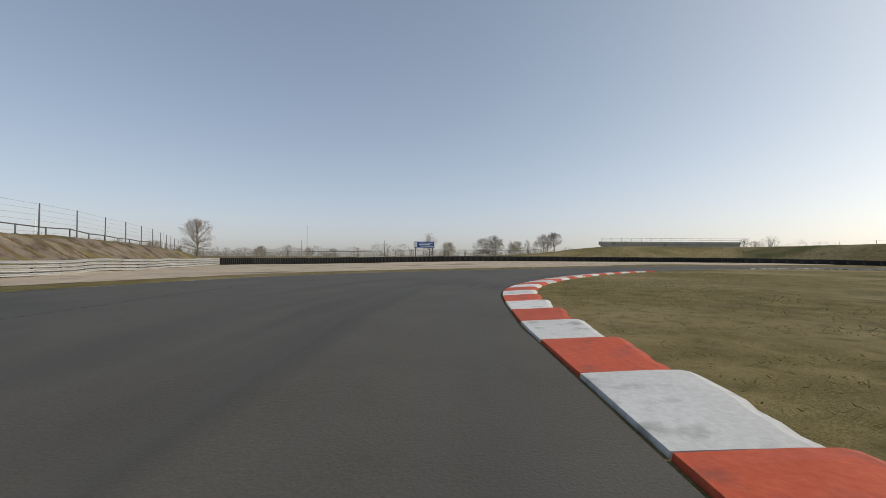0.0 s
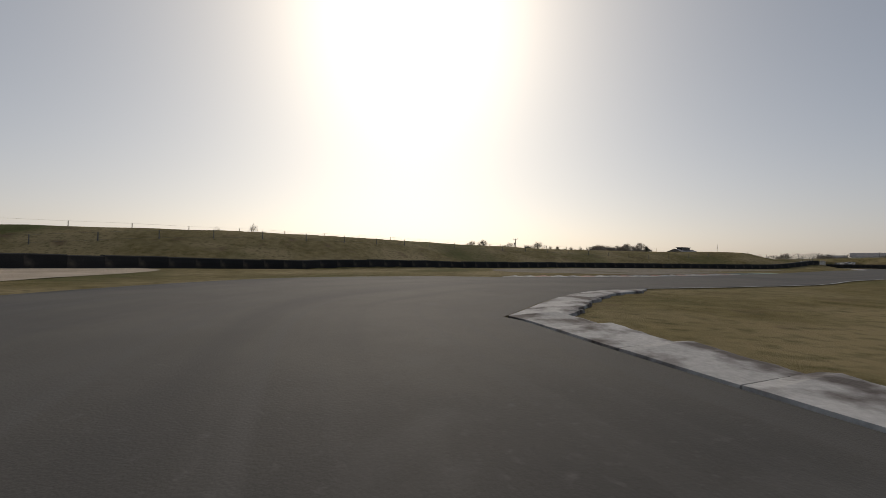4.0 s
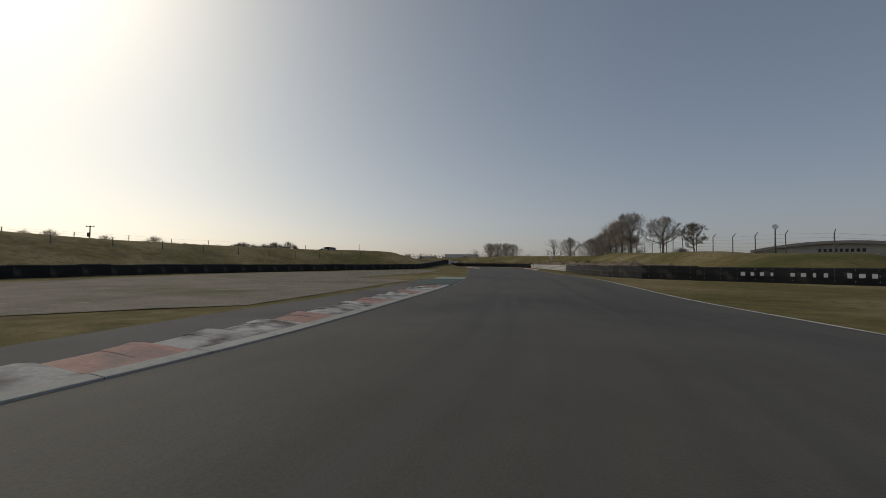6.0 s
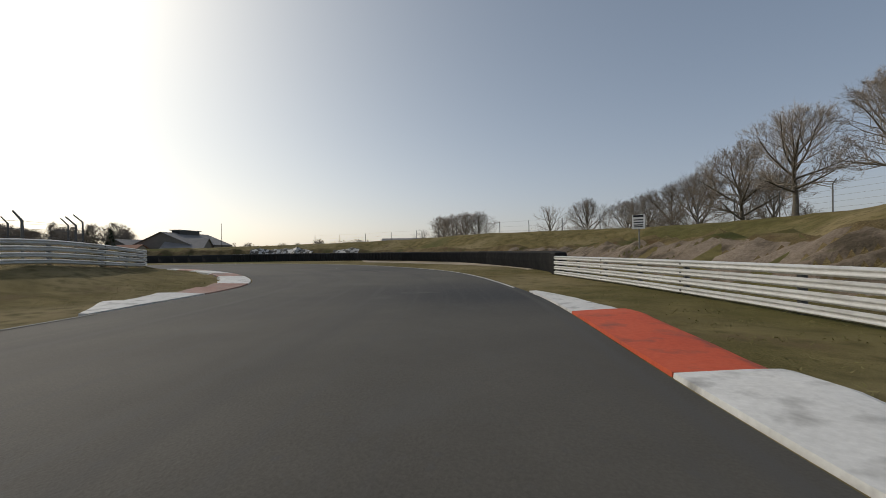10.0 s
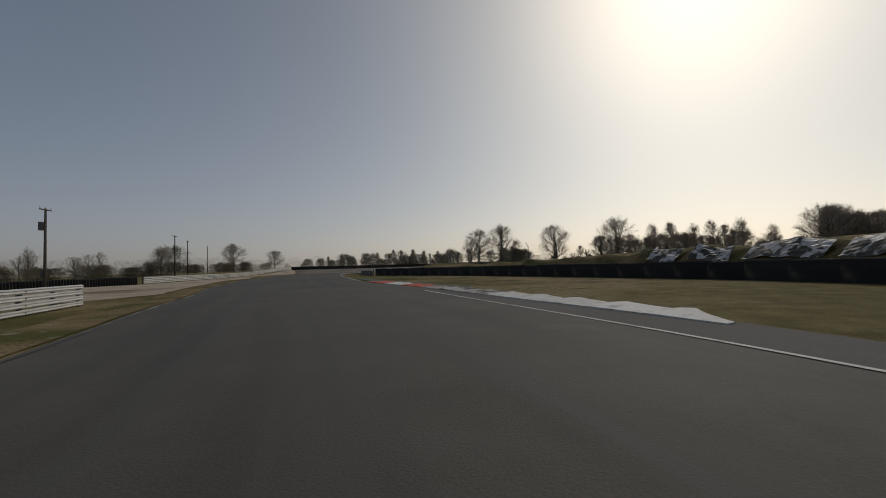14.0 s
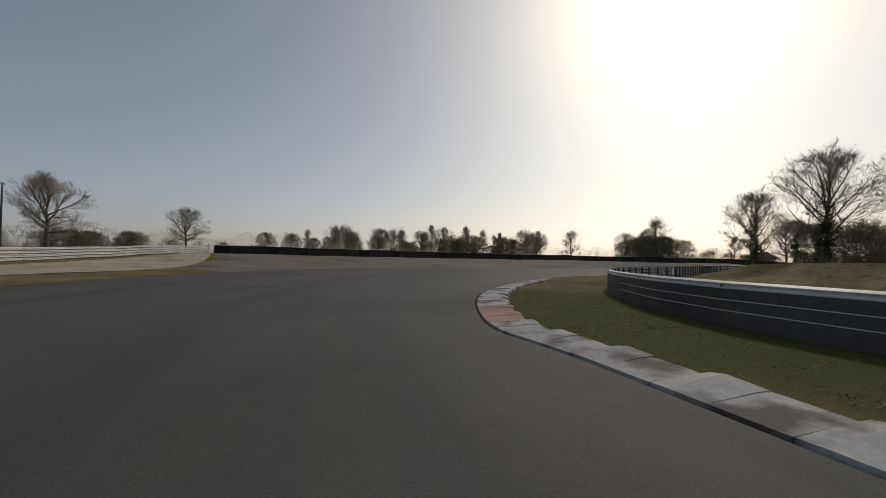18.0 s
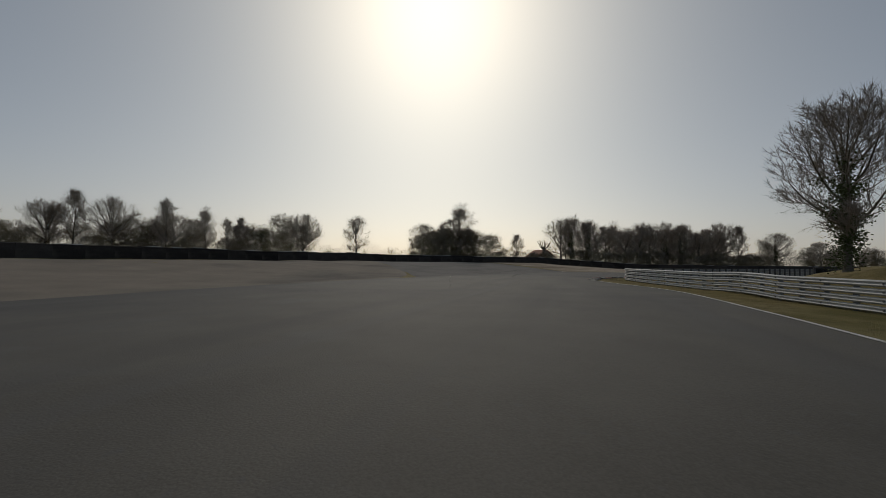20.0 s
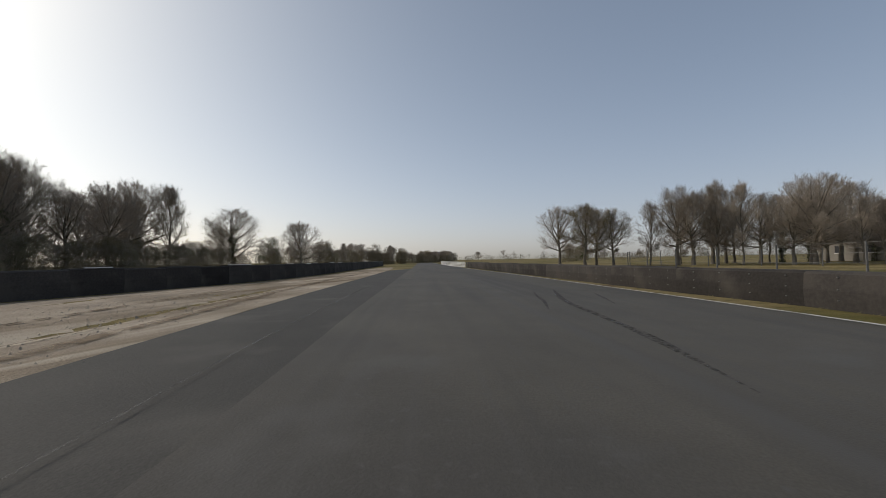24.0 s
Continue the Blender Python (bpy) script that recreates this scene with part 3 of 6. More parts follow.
patch("gravel_trap_1", [(-19.2, 0.9), (-16.5, 12.8), (-12.1, 25.1), (-5.1, 34.6), (3.2, 42.4), (9.7, 47.6), (13.9, 50.2), (17.4, 54.3), (23.3, 58.3), (28.6, 62.3), (38.3, 65.6), (50.8, 65.3), (65.3, 66.5), (65.1, 74.6), (49.6, 75.3), (30.4, 75.8), (12, 75.4), (-3.2, 68.8), (-18, 60.5), (-27.2, 50.9), (-24.3, 30.8), (-22.3, 9.6)], 0.016, M["gravel"], "pale beige gravel trap raked behind a grass verge", "gravel trap", rough=0.03)
patch("gravel_trap_2", [(69.5, 30.2), (74.2, 19.9), (76.4, 15.5), (79.1, 15.6), (81.4, 15.7), (83.7, 11.4), (84.8, 8.5), (87.4, 0.1), (92.8, -9.8), (97.8, -12.3), (99.6, -4.6), (97.6, 6.1), (97.5, 16), (91, 29.4), (84.9, 38.6), (74.9, 40.2)], 0.016, M["stony"], "worn brown stony run-off with grass showing through", "gravel trap", rough=0.02)
patch("gravel_trap_3", [(98.7, -53.4), (101.8, -56.8), (108.7, -60.3), (115, -62.3), (120.4, -63.9), (128.7, -72.3), (122.8, -68.1), (107.8, -64.4), (101, -59.3), (98.8, -57.2)], 0.016, M["gravel"], "narrow beige gravel trap before a tyre wall", "gravel trap", rough=0.03)


def beside(line, a, b, side, offset):
    """Places along an edge of the track, moved outwards."""
    lo, hi = near_index(line, a), near_index(line, b)
    q = line[lo:hi + 1] + normals(line)[lo:hi + 1] * side * np.linspace(*offset, hi + 1 - lo)[:, None]
    return [tuple(p) for p in q[::3]]


patch("gravel_trap_4", [(152.6, -15.5)] + beside(LEFT, (159, -15), (186, 19.5), 1, (1.9, 2.2)) + beside(LEFT, (188, 22), (205.3, 40.2), 1, (2.3, 6)) + [(216.5, 52.8), (229.5, 71.5), (221, 65), (212.5, 57.4), (195.5, 42.2), (179.6, 27.2), (168.2, 15.2), (158.6, 12.6), (152, 8.6), (147.2, 3), (146.5, -5), (149, -12)], 0.016, M["gravel"], "pale beige gravel trap beside the grass verge", "gravel trap", rough=0.03)
patch("gravel_trap_5", beside(LEFT, (215.5, 45.7), (262.2, 32.1), 1, (-0.15, -0.15)) + [(270, 33.4), (280, 36.2), (289, 39.2), (284, 45.2), (277.5, 49.6), (270, 54), (261.5, 58.6), (252, 61.8), (243.5, 64.6), (232, 72.5), (224, 61), (217, 52.6)], 0.018, M["run_off"], "broad brown-grey stony run-off area", "run-off", rough=0.02)
GRAVEL_EDGE = [(282.2, 14), (282.6, 9), (283.4, 4), (283.7, -1), (284.3, -5.4), (286.1, -10.3), (288.4, -16.4), (291.7, -25), (295.6, -36), (299.3, -46), (303, -56)]
patch("run_off_1", beside(LEFT, (262.2, 32.1), (283, -9), 1, (-0.15, -0.15)) + GRAVEL_EDGE[5::-1] + [(289, 17), (295.5, 21), (299, 22), (297, 27), (293.5, 33.5), (289.4, 39), (280, 36), (270, 33.2)], 0.022, M["old_asphalt"], "old patched asphalt run-off area with seams", "run-off", sharp=True)
patch("gravel_trap_6", GRAVEL_EDGE + [(311, -75), (313, -75.4), (308.4, -59), (304, -47), (300.8, -35), (299.8, -20), (300.8, -10), (301.8, 2), (301.4, 13), (299.3, 20.6), (295.5, 19.6), (289, 15.5)], 0.02, M["rutted_gravel"], "rutted pale brown gravel trap with wheel tracks", "gravel trap", step=0.45, rough=0.012, ruts=0.035)
def verge(name, lo, hi, line, side, width):
    """A strip of bare, tufted soil along the track's edge."""
    a = [tuple(p) for p in (line + normals(line) * side * 0.15)[lo:hi:4]]
    b = [tuple(p) for p in (line + normals(line) * side * width)[lo:hi:4]]
    patch(name, a + b[::-1], 0.022, M["verge"], "strip of bare soil and dry grass beside the track", "verge", step=1.2, rough=0.02)


verge("verge_1", near_index(LEFT, (1.4, 34.8)), near_index(LEFT, (44.7, 61.6)), LEFT, 1, 4.4)
verge("verge_2", near_index(LEFT, (140.5, -35.8)), near_index(LEFT, (175.8, 9.4)), LEFT, 1, 1.6)
patch("run_off_3", beside(LEFT, (280, 0), (304, -66), 1, (-0.15, -0.15)) + GRAVEL_EDGE[:2:-1], 0.016, M["dark_asphalt"], "darker asphalt strip between track and gravel", "run-off", step=1.0, sharp=True)
patch("run_off_2", [(62.5, 38), (63.9, 34.4), (65.7, 30.3), (66.9, 27), (68.7, 23.1), (70.4, 19.6), (72.3, 15.8), (74.3, 12), (76.8, 13.4), (74.9, 17.1), (73, 20.9), (71.3, 24.4), (69.6, 28.1), (68.4, 31.4), (66.6, 35.6), (65.3, 38.6)], 0.02, M["old_asphalt"], "dark asphalt strip behind the kerb", "run-off", step=1.0)
patch("paint_1", [(70.9, 18.7), (71.6, 17.2), (72.5, 15.3), (73.2, 14), (74.4, 12), (76.1, 13), (75.1, 15), (74.4, 16.3), (73.4, 18.2), (72.7, 19.6)], 0.036, M["green_paint"], "dark green painted strip at the track edge", "painted strip", step=1.0, sharp=True)
patch("paint_2", [(74.4, 12), (74.9, 11.1), (75.7, 9.7), (77.6, 10.8), (76.8, 12.2), (76.2, 13.1)], 0.036, M["pale_green"], "pale green painted block at the track edge", "painted strip", step=1.0, sharp=True)
patch("run_off_4", beside(RIGHT, (152, -42), (170, -18.5), -1, (-0.15, -0.15)) + beside(RIGHT, (152, -42), (170, -18.5), -1, (1.6, 3.0))[::-1], 0.02, M["old_asphalt"], "grey asphalt apron behind the kerb", "run-off", step=1.0, sharp=True)
patch("paint_3", beside(RIGHT, (163.5, -27.6), (179, -7), -1, (1.5, 0.15)) + beside(RIGHT, (163.5, -27.6), (179, -7), -1, (2.9, 1.3))[::-1], 0.036, M["green_paint"], "worn green painted strip behind the kerb", "painted strip", step=1.0, sharp=True)
patch("bare_earth", [(169.2, -27.6), (172.5, -24.6), (176, -19.8), (179.5, -14), (182, -17), (180.8, -23), (178.2, -29.5), (173.5, -37), (170, -33)], 0.014, M["verge"], "worn bare brown earth before a tyre wall", "bare earth", step=1.2, rough=0.012)


patch("dead_grass", [(197.6, 0.6), (222.9, 8.4), (251.4, 7.2), (254.7, -2.2), (263.8, -32.3), (249.1, -25), (242, 1.3), (238.8, 8.5), (217.7, -1.3), (201.4, -5.1)], 0.06, M["dead_grass"], "bank of dead brown grass inside the bend", "grass bank", rough=0.06)
patch("dead_grass", [(110.6, -38.4), (111.6, -39), (115.1, -40.3), (119.1, -42), (122.8, -42.1), (134.7, -33.2), (145.4, -22), (136, -23.1), (124.4, -32.3), (118.2, -35.5), (114.7, -35.8)], 0.06, M["dead_grass"], "bank of dead brown grass behind a guard rail", "grass bank", rough=0.06)


patch("bare_earth", [(56, 1), (63, -1.6), (66.4, -4.6), (69.6, -9.4), (73.2, -16.2), (76.6, -22), (74.4, -24.6), (69.4, -18), (65, -11), (60, -6), (55.5, -2.6)], 0.05, M["earth"], "torn bare earth along the back of a wall", "earth mound", step=0.6, rough=0.3)


# ---- kerbs ----
def kerb(line, side, start, end, width, colours, length, label, strip_w=0.06, gap=(0, 0)):
    """A concrete strip along the track's edge with humped, wavy-edged blocks behind it. side: 1 left, -1 right."""
    i0 = int(np.argmin(np.hypot(*(line - start).T)))
    i1 = int(np.argmin(np.hypot(*(line - end).T)))
    seg = spline((line + normals(line) * side * np.interp(np.arange(len(line)), (i0, i1), gap)[:, None])[i0:i1 + 1:2], 0.2)
    out = normals(seg) * side
    top = empty("kerb", pose(*seg[0], 0), label, "kerb", kind="structure")
    n = max(2, round(length / 0.2))
    count = (len(seg) - 1) // n
    across = ((0.0, -0.05), (0.01, 0.012), (0.18, 0.03), (0.42, 0.055), (0.68, 0.08), (0.9, 0.085), (1.0, 0.05), (1.02, -0.06))
    for b in range(count):
        V, F, S, G = [], [], [], []
        ks = np.linspace(b * n, min((b + 1) * n, len(seg) - 1), 9).astype(int)
        for j, k in enumerate(ks):
            p, o = seg[k] - seg[0], out[k]
            d = seg[min(k + 1, len(seg) - 1)] - seg[max(k - 1, 0)]
            d = d / (np.linalg.norm(d) + 1e-9) * (0.012 if j == 0 else -0.012 if j == 8 else 0)
            t = j / 8
            ends = min(1.0, (b + t + 0.25) / 1.2, (count - b - t + 0.25) / 1.2)
            hump = 0.35 + 0.75 * t ** 1.5 if t < 0.95 else 0.55
            w = (width - strip_w) * ends * (0.9 + 0.16 * t + 0.03 * random.uniform(-1, 1))
            for f, z in across:
                q = p + o * (strip_w + f * w) + d
                V.append((q[0], q[1], 0.012 + z * hump * ends if z > 0 else z))
            for f, z in ((-0.02, -0.05), (0.0, 0.024), (strip_w, 0.034), (strip_w + 0.01, -0.05)):
                q = p + o * f + d
                S.append((q[0], q[1], z))
        m = len(across)
        for j in range(8):
            for f in range(m - 1):
                a = j * m + f
                F.append((a, a + 1, a + m + 1, a + m) if side > 0 else (a, a + m, a + m + 1, a + 1))
            for f in range(3):
                a = j * 4 + f
                G.append((a, a + 1, a + 5, a + 4) if side > 0 else (a, a + 4, a + 5, a + 1))
        F += [tuple(range(m)), tuple(range(8 * m, 9 * m))]
        part_of("kerb_block", mesh_of("kerb_block", V, F, M[colours[b % len(colours)]], smooth=False), top)
        if strip_w > 0.1:
            part_of("edging", mesh_of("edging", S, G, M["concrete"]), top, label="pale concrete edging strip")


RW, FW = ["kerb_red", "kerb_white"], ["kerb_worn", "kerb_worn", "kerb_faded"]
kerb(RIGHT, -1, (1.3, -6), (20.5, 37.3), 1.1, RW, 1.6, "red and white kerb with black tyre marks")
kerb(RIGHT, -1, (34.2, 45.9), (52.8, 40), 1.2, ["kerb_worn"], 1.6, "worn white concrete kerb on the inside of the bend")
kerb(LEFT, 1, (63, 44), (70.6, 19.3), 1.2, FW, 1.2, "scuffed grey, white and faded red kerb", strip_w=0.25)
kerb(RIGHT, -1, (85.7, -27.2), (95.6, -43.6), 1.05, ["kerb_white", "kerb_red"], 3.6, "bright red and white kerb")
kerb(LEFT, 1, (101.2, -34.5), (126, -47.1), 1.2, ["kerb_white", "kerb_white", "kerb_faded", "kerb_faded", "kerb_white"], 1.8, "pale worn kerb with faded red blocks")
kerb(LEFT, 1, (136, -43), (143.8, -37.4), 1.2, RW, 2.2, "red and white kerb at the bend's exit")
kerb(RIGHT, -1, (155, -38.6), (173, -14.6), 1.25, ["kerb_white"] * 5 + ["kerb_worn"] * 4 + ["kerb_red"] * 2 + ["kerb_white"] * 2 + ["kerb_red"] * 4, 1.75, "worn white kerb with red blocks and tyre scuffs", gap=(1.3, 0))
kerb(RIGHT, -1, (201, 18.2), (226, 28.9), 0.85, ["kerb_worn"] * 8 + ["kerb_faded"] * 2 + ["kerb_worn"] * 3, 1.3, "worn white and faded red kerb")
kerb(RIGHT, -1, (259.5, 20.3), (265.8, 14.3), 0.8, ["kerb_worn", "rubber_kerb", "kerb_worn", "kerb_faded", "rubber_kerb", "kerb_worn", "kerb_faded", "rubber_kerb", "kerb_worn", "kerb_red", "kerb_red", "kerb_red"], 0.75, "dirty red and white kerb at the apex")


# ---- guard rails ----
def beam_profile(h=0.172, d=0.08):
    """A W-shaped section: depth, height."""
    return [(0.0, 0), (0.02, 0.008), (d, 0.036), (d, 0.05), (d - 0.02, h / 2 - 0.01), (d - 0.02, h / 2 + 0.01), (d, h - 0.05), (d, h - 0.036), (0.02, h - 0.008), (0.0, h)]


rail_bolt = mesh_of("bolt", *tube_data((0.15, 0, 0), (0.182, 0, 0), 0.026, 0.022, 8), M["post"])


def guard_rail(name, points, side, rows, mat, label, pitch=4.0, first=0.03, step=0.216, belt=0):
    """side: 1 when the beams face left of the line's way, -1 right."""
    seg = spline(points, pitch)
    fine = spline(points, pitch / 4)
    nf = len(fine)
    top = empty(name, pose(*seg[0], height(*seg[0])), label, "guard rail")
    out = normals(fine) * side
    prof = beam_profile()
    z0 = np.array([height(*p) for p in fine])
    for i in range(len(seg) - 1):
        ks = np.linspace(i * (nf - 1) / (len(seg) - 1), (i + 1) * (nf - 1) / (len(seg) - 1), 5).round().astype(int)
        V, F = [], []
        for k in ks:
            p, o = fine[k] - seg[0], out[k]
            for d, z in prof:
                q = p + o * (0.10 + d)
                V.append((q[0], q[1], z + z0[k] - z0[0]))
        m = len(prof)
        for j in range(4):
            for f in range(m - 1):
                a = j * m + f
                F.append((a, a + 1, a + m + 1, a + m))
        me = mesh_of("beam", V, F, mat)
        for r in range(rows):
            part_of("beam", me, top, Matrix.Translation((0, 0, first + r * step)))
    post = box_mesh("post", M["post"], 0, 0, (first + rows * step) / 2 - 0.1, 0.11, 0.09, first + rows * step + 0.08)
    for i in range(0, 2 * (len(seg) - 1) + 1):
        k = min(round(i * (nf - 1) / (2 * (len(seg) - 1))), nf - 1)
        p = fine[k] - seg[0]
        at = Matrix.Translation((p[0], p[1], z0[k] - z0[0])) @ Matrix.Rotation(math.atan2(out[k][1], out[k][0]), 4, "Z")
        part_of("post", post, top, at)
        if i % 2 == 0:
            for r in range(rows):
                part_of("bolt", rail_bolt, top, at @ Matrix.Translation((0, 0, first + r * step + 0.086)))
    if belt:
        for i in range(round(belt * (len(seg) - 1))):
            ks = np.linspace(i * (nf - 1) / (len(seg) - 1), (i + 1) * (nf - 1) / (len(seg) - 1), 5).round().astype(int)
            V, F = [], []
            for k in ks:
                for d, z in ((0.195, 0.0), (0.21, 0.3), (0.2, 0.7), (0.175, 0.7)):
                    q = fine[k] - seg[0] + out[k] * d
                    V.append((q[0], q[1], z + z0[k] - z0[0] + 0.01))
            for j in range(4):
                for f in range(3):
                    a = j * 4 + f
                    F.append((a, a + 1, a + 5, a + 4))
            part_of("rubber_belt", mesh_of("rubber_belt", V, F, M["belt"]), top, label="dark rubber belt over the lower beams")
            if belt == 1.0 and i % 5 != 3:
                for zz in (0.3, 0.5):
                    V = []
                    for k in ks:
                        for d, z in ((0.214, zz), (0.216, zz + 0.018)):
                            q = fine[k] - seg[0] + out[k] * d
                            V.append((q[0], q[1], z + z0[k] - z0[0]))
                    part_of("pale_strip", mesh_of("pale_strip", V, [(2 * j, 2 * j + 1, 2 * j + 3, 2 * j + 2) for j in range(4)], M["rail_white"]), top)
    return top


guard_rail("guard_rail", [(-17.5, -30), (-18, -10), (-19, 7), (-21.3, 20), (-24.8, 37), (-28.7, 51)], -1, 4, M["rail_grey"], "pale grey galvanised four-tier guard rail along a gravel trap")
guard_rail("guard_rail", [(78.2, -21), (80.6, -25.3), (83.7, -30.6), (88.3, -39.3), (92, -44.8), (96, -49.8)], 1, 4, M["rail_white"], "white painted four-tier guard rail below an eroded bank")
guard_rail("guard_rail", [(108.7, -34.7), (110.3, -38), (112.8, -40.2), (115, -41.4), (118.5, -42.6), (122.9, -43.3), (128, -42.8), (134, -39.6), (141, -33.1), (144.8, -29.3), (149.3, -23.8), (153, -18.5)], -1, 4, M["rail_white"], "pale four-tier guard rail inside a bend")
guard_rail("guard_rail", [(168.3, 16.9), (180, 29), (196, 44), (213, 59.5), (231, 75)], -1, 4, M["rail_white"], "white painted four-tier guard rail behind gravel")
guard_rail("guard_rail", [(191.3, 1), (195.9, 6.9), (200.4, 12), (206, 17.4), (208.9, 20.2), (211, 22), (214.3, 23.4), (217.5, 24.2), (221, 24.5), (225.5, 24.4), (232, 23.6), (238, 21.9)], 1, 4, M["rail_white"], "guard rail with dark belting and a pale top beam", belt=1.0)
guard_rail("guard_rail", [(238, 21.8), (243, 20.6), (248, 19.5), (253, 18.7), (257, 18.2), (260.6, 17.3), (262.2, 16.2), (262.9, 14.6), (263.5, 11.5), (265.3, 7.1), (267.1, 3.2), (268.9, -1), (270.8, -5.2), (272.5, -9.5)], 1, 4, M["rail_grey"], "bright four-tier guard rail round a tight bend", pitch=2.0)
guard_rail("guard_rail", [(296.6, -69.3), (303, -84), (314, -112)], 1, 4, M["rail_white"], "white guard rail along the straight")


# ---- tyre walls ----
def tyre_wall(name, points, side, tall, label, ribbed=False, bolts=False, pitch=2.0, cap=False):
    seg = spline(points, pitch)
    top = empty(name, pose(*seg[0], height(*seg[0])), label, "tyre wall")
    d = 0.55
    def panel(length):
        n = 8 if ribbed else 2
        prof = [(0.0, -0.1), (0.03, tall * 0.5), (0.0, tall - 0.06), (-0.06, tall), (-d + 0.06, tall), (-d, tall - 0.06), (-d, -0.1)]
        V, F = [], []
        xs = np.linspace(0.01, length - 0.01, n * 2 + 1)
        for i, x in enumerate(xs):
            bulge = (0.07 if i % 2 else -0.02) if ribbed else 0
            for k, (y, z) in enumerate(prof):
                V.append((x, y + (bulge if k < 3 else 0), z + (bulge * 0.4 if k in (3, 4) else 0)))
        m = len(prof)
        for i in range(len(xs) - 1):
            for k in range(m - 1):
                a = i * m + k
                F.append((a, a + m, a + m + 1, a + 1))
        F += [tuple(range(m)), tuple(range((len(xs) - 1) * m, len(xs) * m))[::-1]]
        return mesh_of("rubber_panel", V, F, M["tyre"] if ribbed else M["barrier"] if name == "barrier" or cap else M["rubber"])
    length = float(np.linalg.norm(seg[1] - seg[0]))
    me = panel(length + 0.03)
    if bolts:
        v, f = [], []
        for bx in np.arange(0.4, length, 0.95):
            for bz in (0.22, tall * 0.55, tall - 0.12):
                dv, df = tube_data((bx, 0.02, bz), (bx, 0.045, bz), 0.018, 0.016, 6)
                v, f = joined((v, f), (dv, df))
        bolt = mesh_of("bolt", v, f, M["post" if name == "barrier" else "white"])
    z0 = height(*seg[0])
    for a, b in zip(seg[:-1], seg[1:]):
        if side < 0:
            a, b = b, a
        e = b - a
        za, zb = height(*a), height(*b)
        mm = Matrix.Translation((a[0] - seg[0][0], a[1] - seg[0][1], za - z0 + random.uniform(-0.015, 0.02))) @ Matrix.Rotation(math.atan2(e[1], e[0]) + (random.uniform(-0.012, 0.012) if ribbed else 0), 4, "Z") @ Matrix.Rotation(-math.atan2(zb - za, np.linalg.norm(e)), 4, "Y")
        mm = mm @ Matrix.Diagonal((np.linalg.norm(e) / length, 1, random.uniform(0.97, 1.03), 1))
        p = part_of("rubber_panel", me, top, mm)
        if bolts:
            part_of("bolt", bolt, p, label="bolt heads and washers")
        if cap and random.random() < 0.6:
            part_of("top_strip", box_mesh("top_strip", M["rail_white"], length / 2, -0.05, tall + 0.015, length * random.uniform(0.4, 0.95), 0.1, 0.05), p, label="pale worn top edge")
    return top


# the face lies on the left of the line's way for side 1
tyre_wall("tyre_wall", WALL_OUT[:7], -1, 0.9, "black tyre wall of stacked tyres behind gravel", ribbed=True)
tyre_wall("tyre_wall", WALL_OUT[6:], -1, 0.85, "long black rubber-faced tyre wall below a grass bank")
tyre_wall("tyre_wall", WALL_WEST, 1, 1.02, "black rubber-faced tyre wall with white bolts", bolts=True, pitch=3.8)
tyre_wall("tyre_wall", WALL_SOUTH[:7], 1, 1.0, "black tyre wall round the outside of a bend", ribbed=True)
tyre_wall("tyre_wall", WALL_SOUTH[6:], 1, 1.0, "long black rubber-faced tyre wall below a bank")
tyre_wall("tyre_wall", WALL_FAR, -1, 1.08, "long dark tyre wall in front of a wood", cap=True)
tyre_wall("barrier", WALL_EAST, 1, 0.82, "dull dark rubber-faced barrier along a verge", bolts=True, pitch=4.0)
tyre_wall("tyre_wall", [(146, 4), (151, 10), (158, 14), (167.6, 16.3)], -1, 0.85, "short black tyre wall behind gravel", ribbed=True)


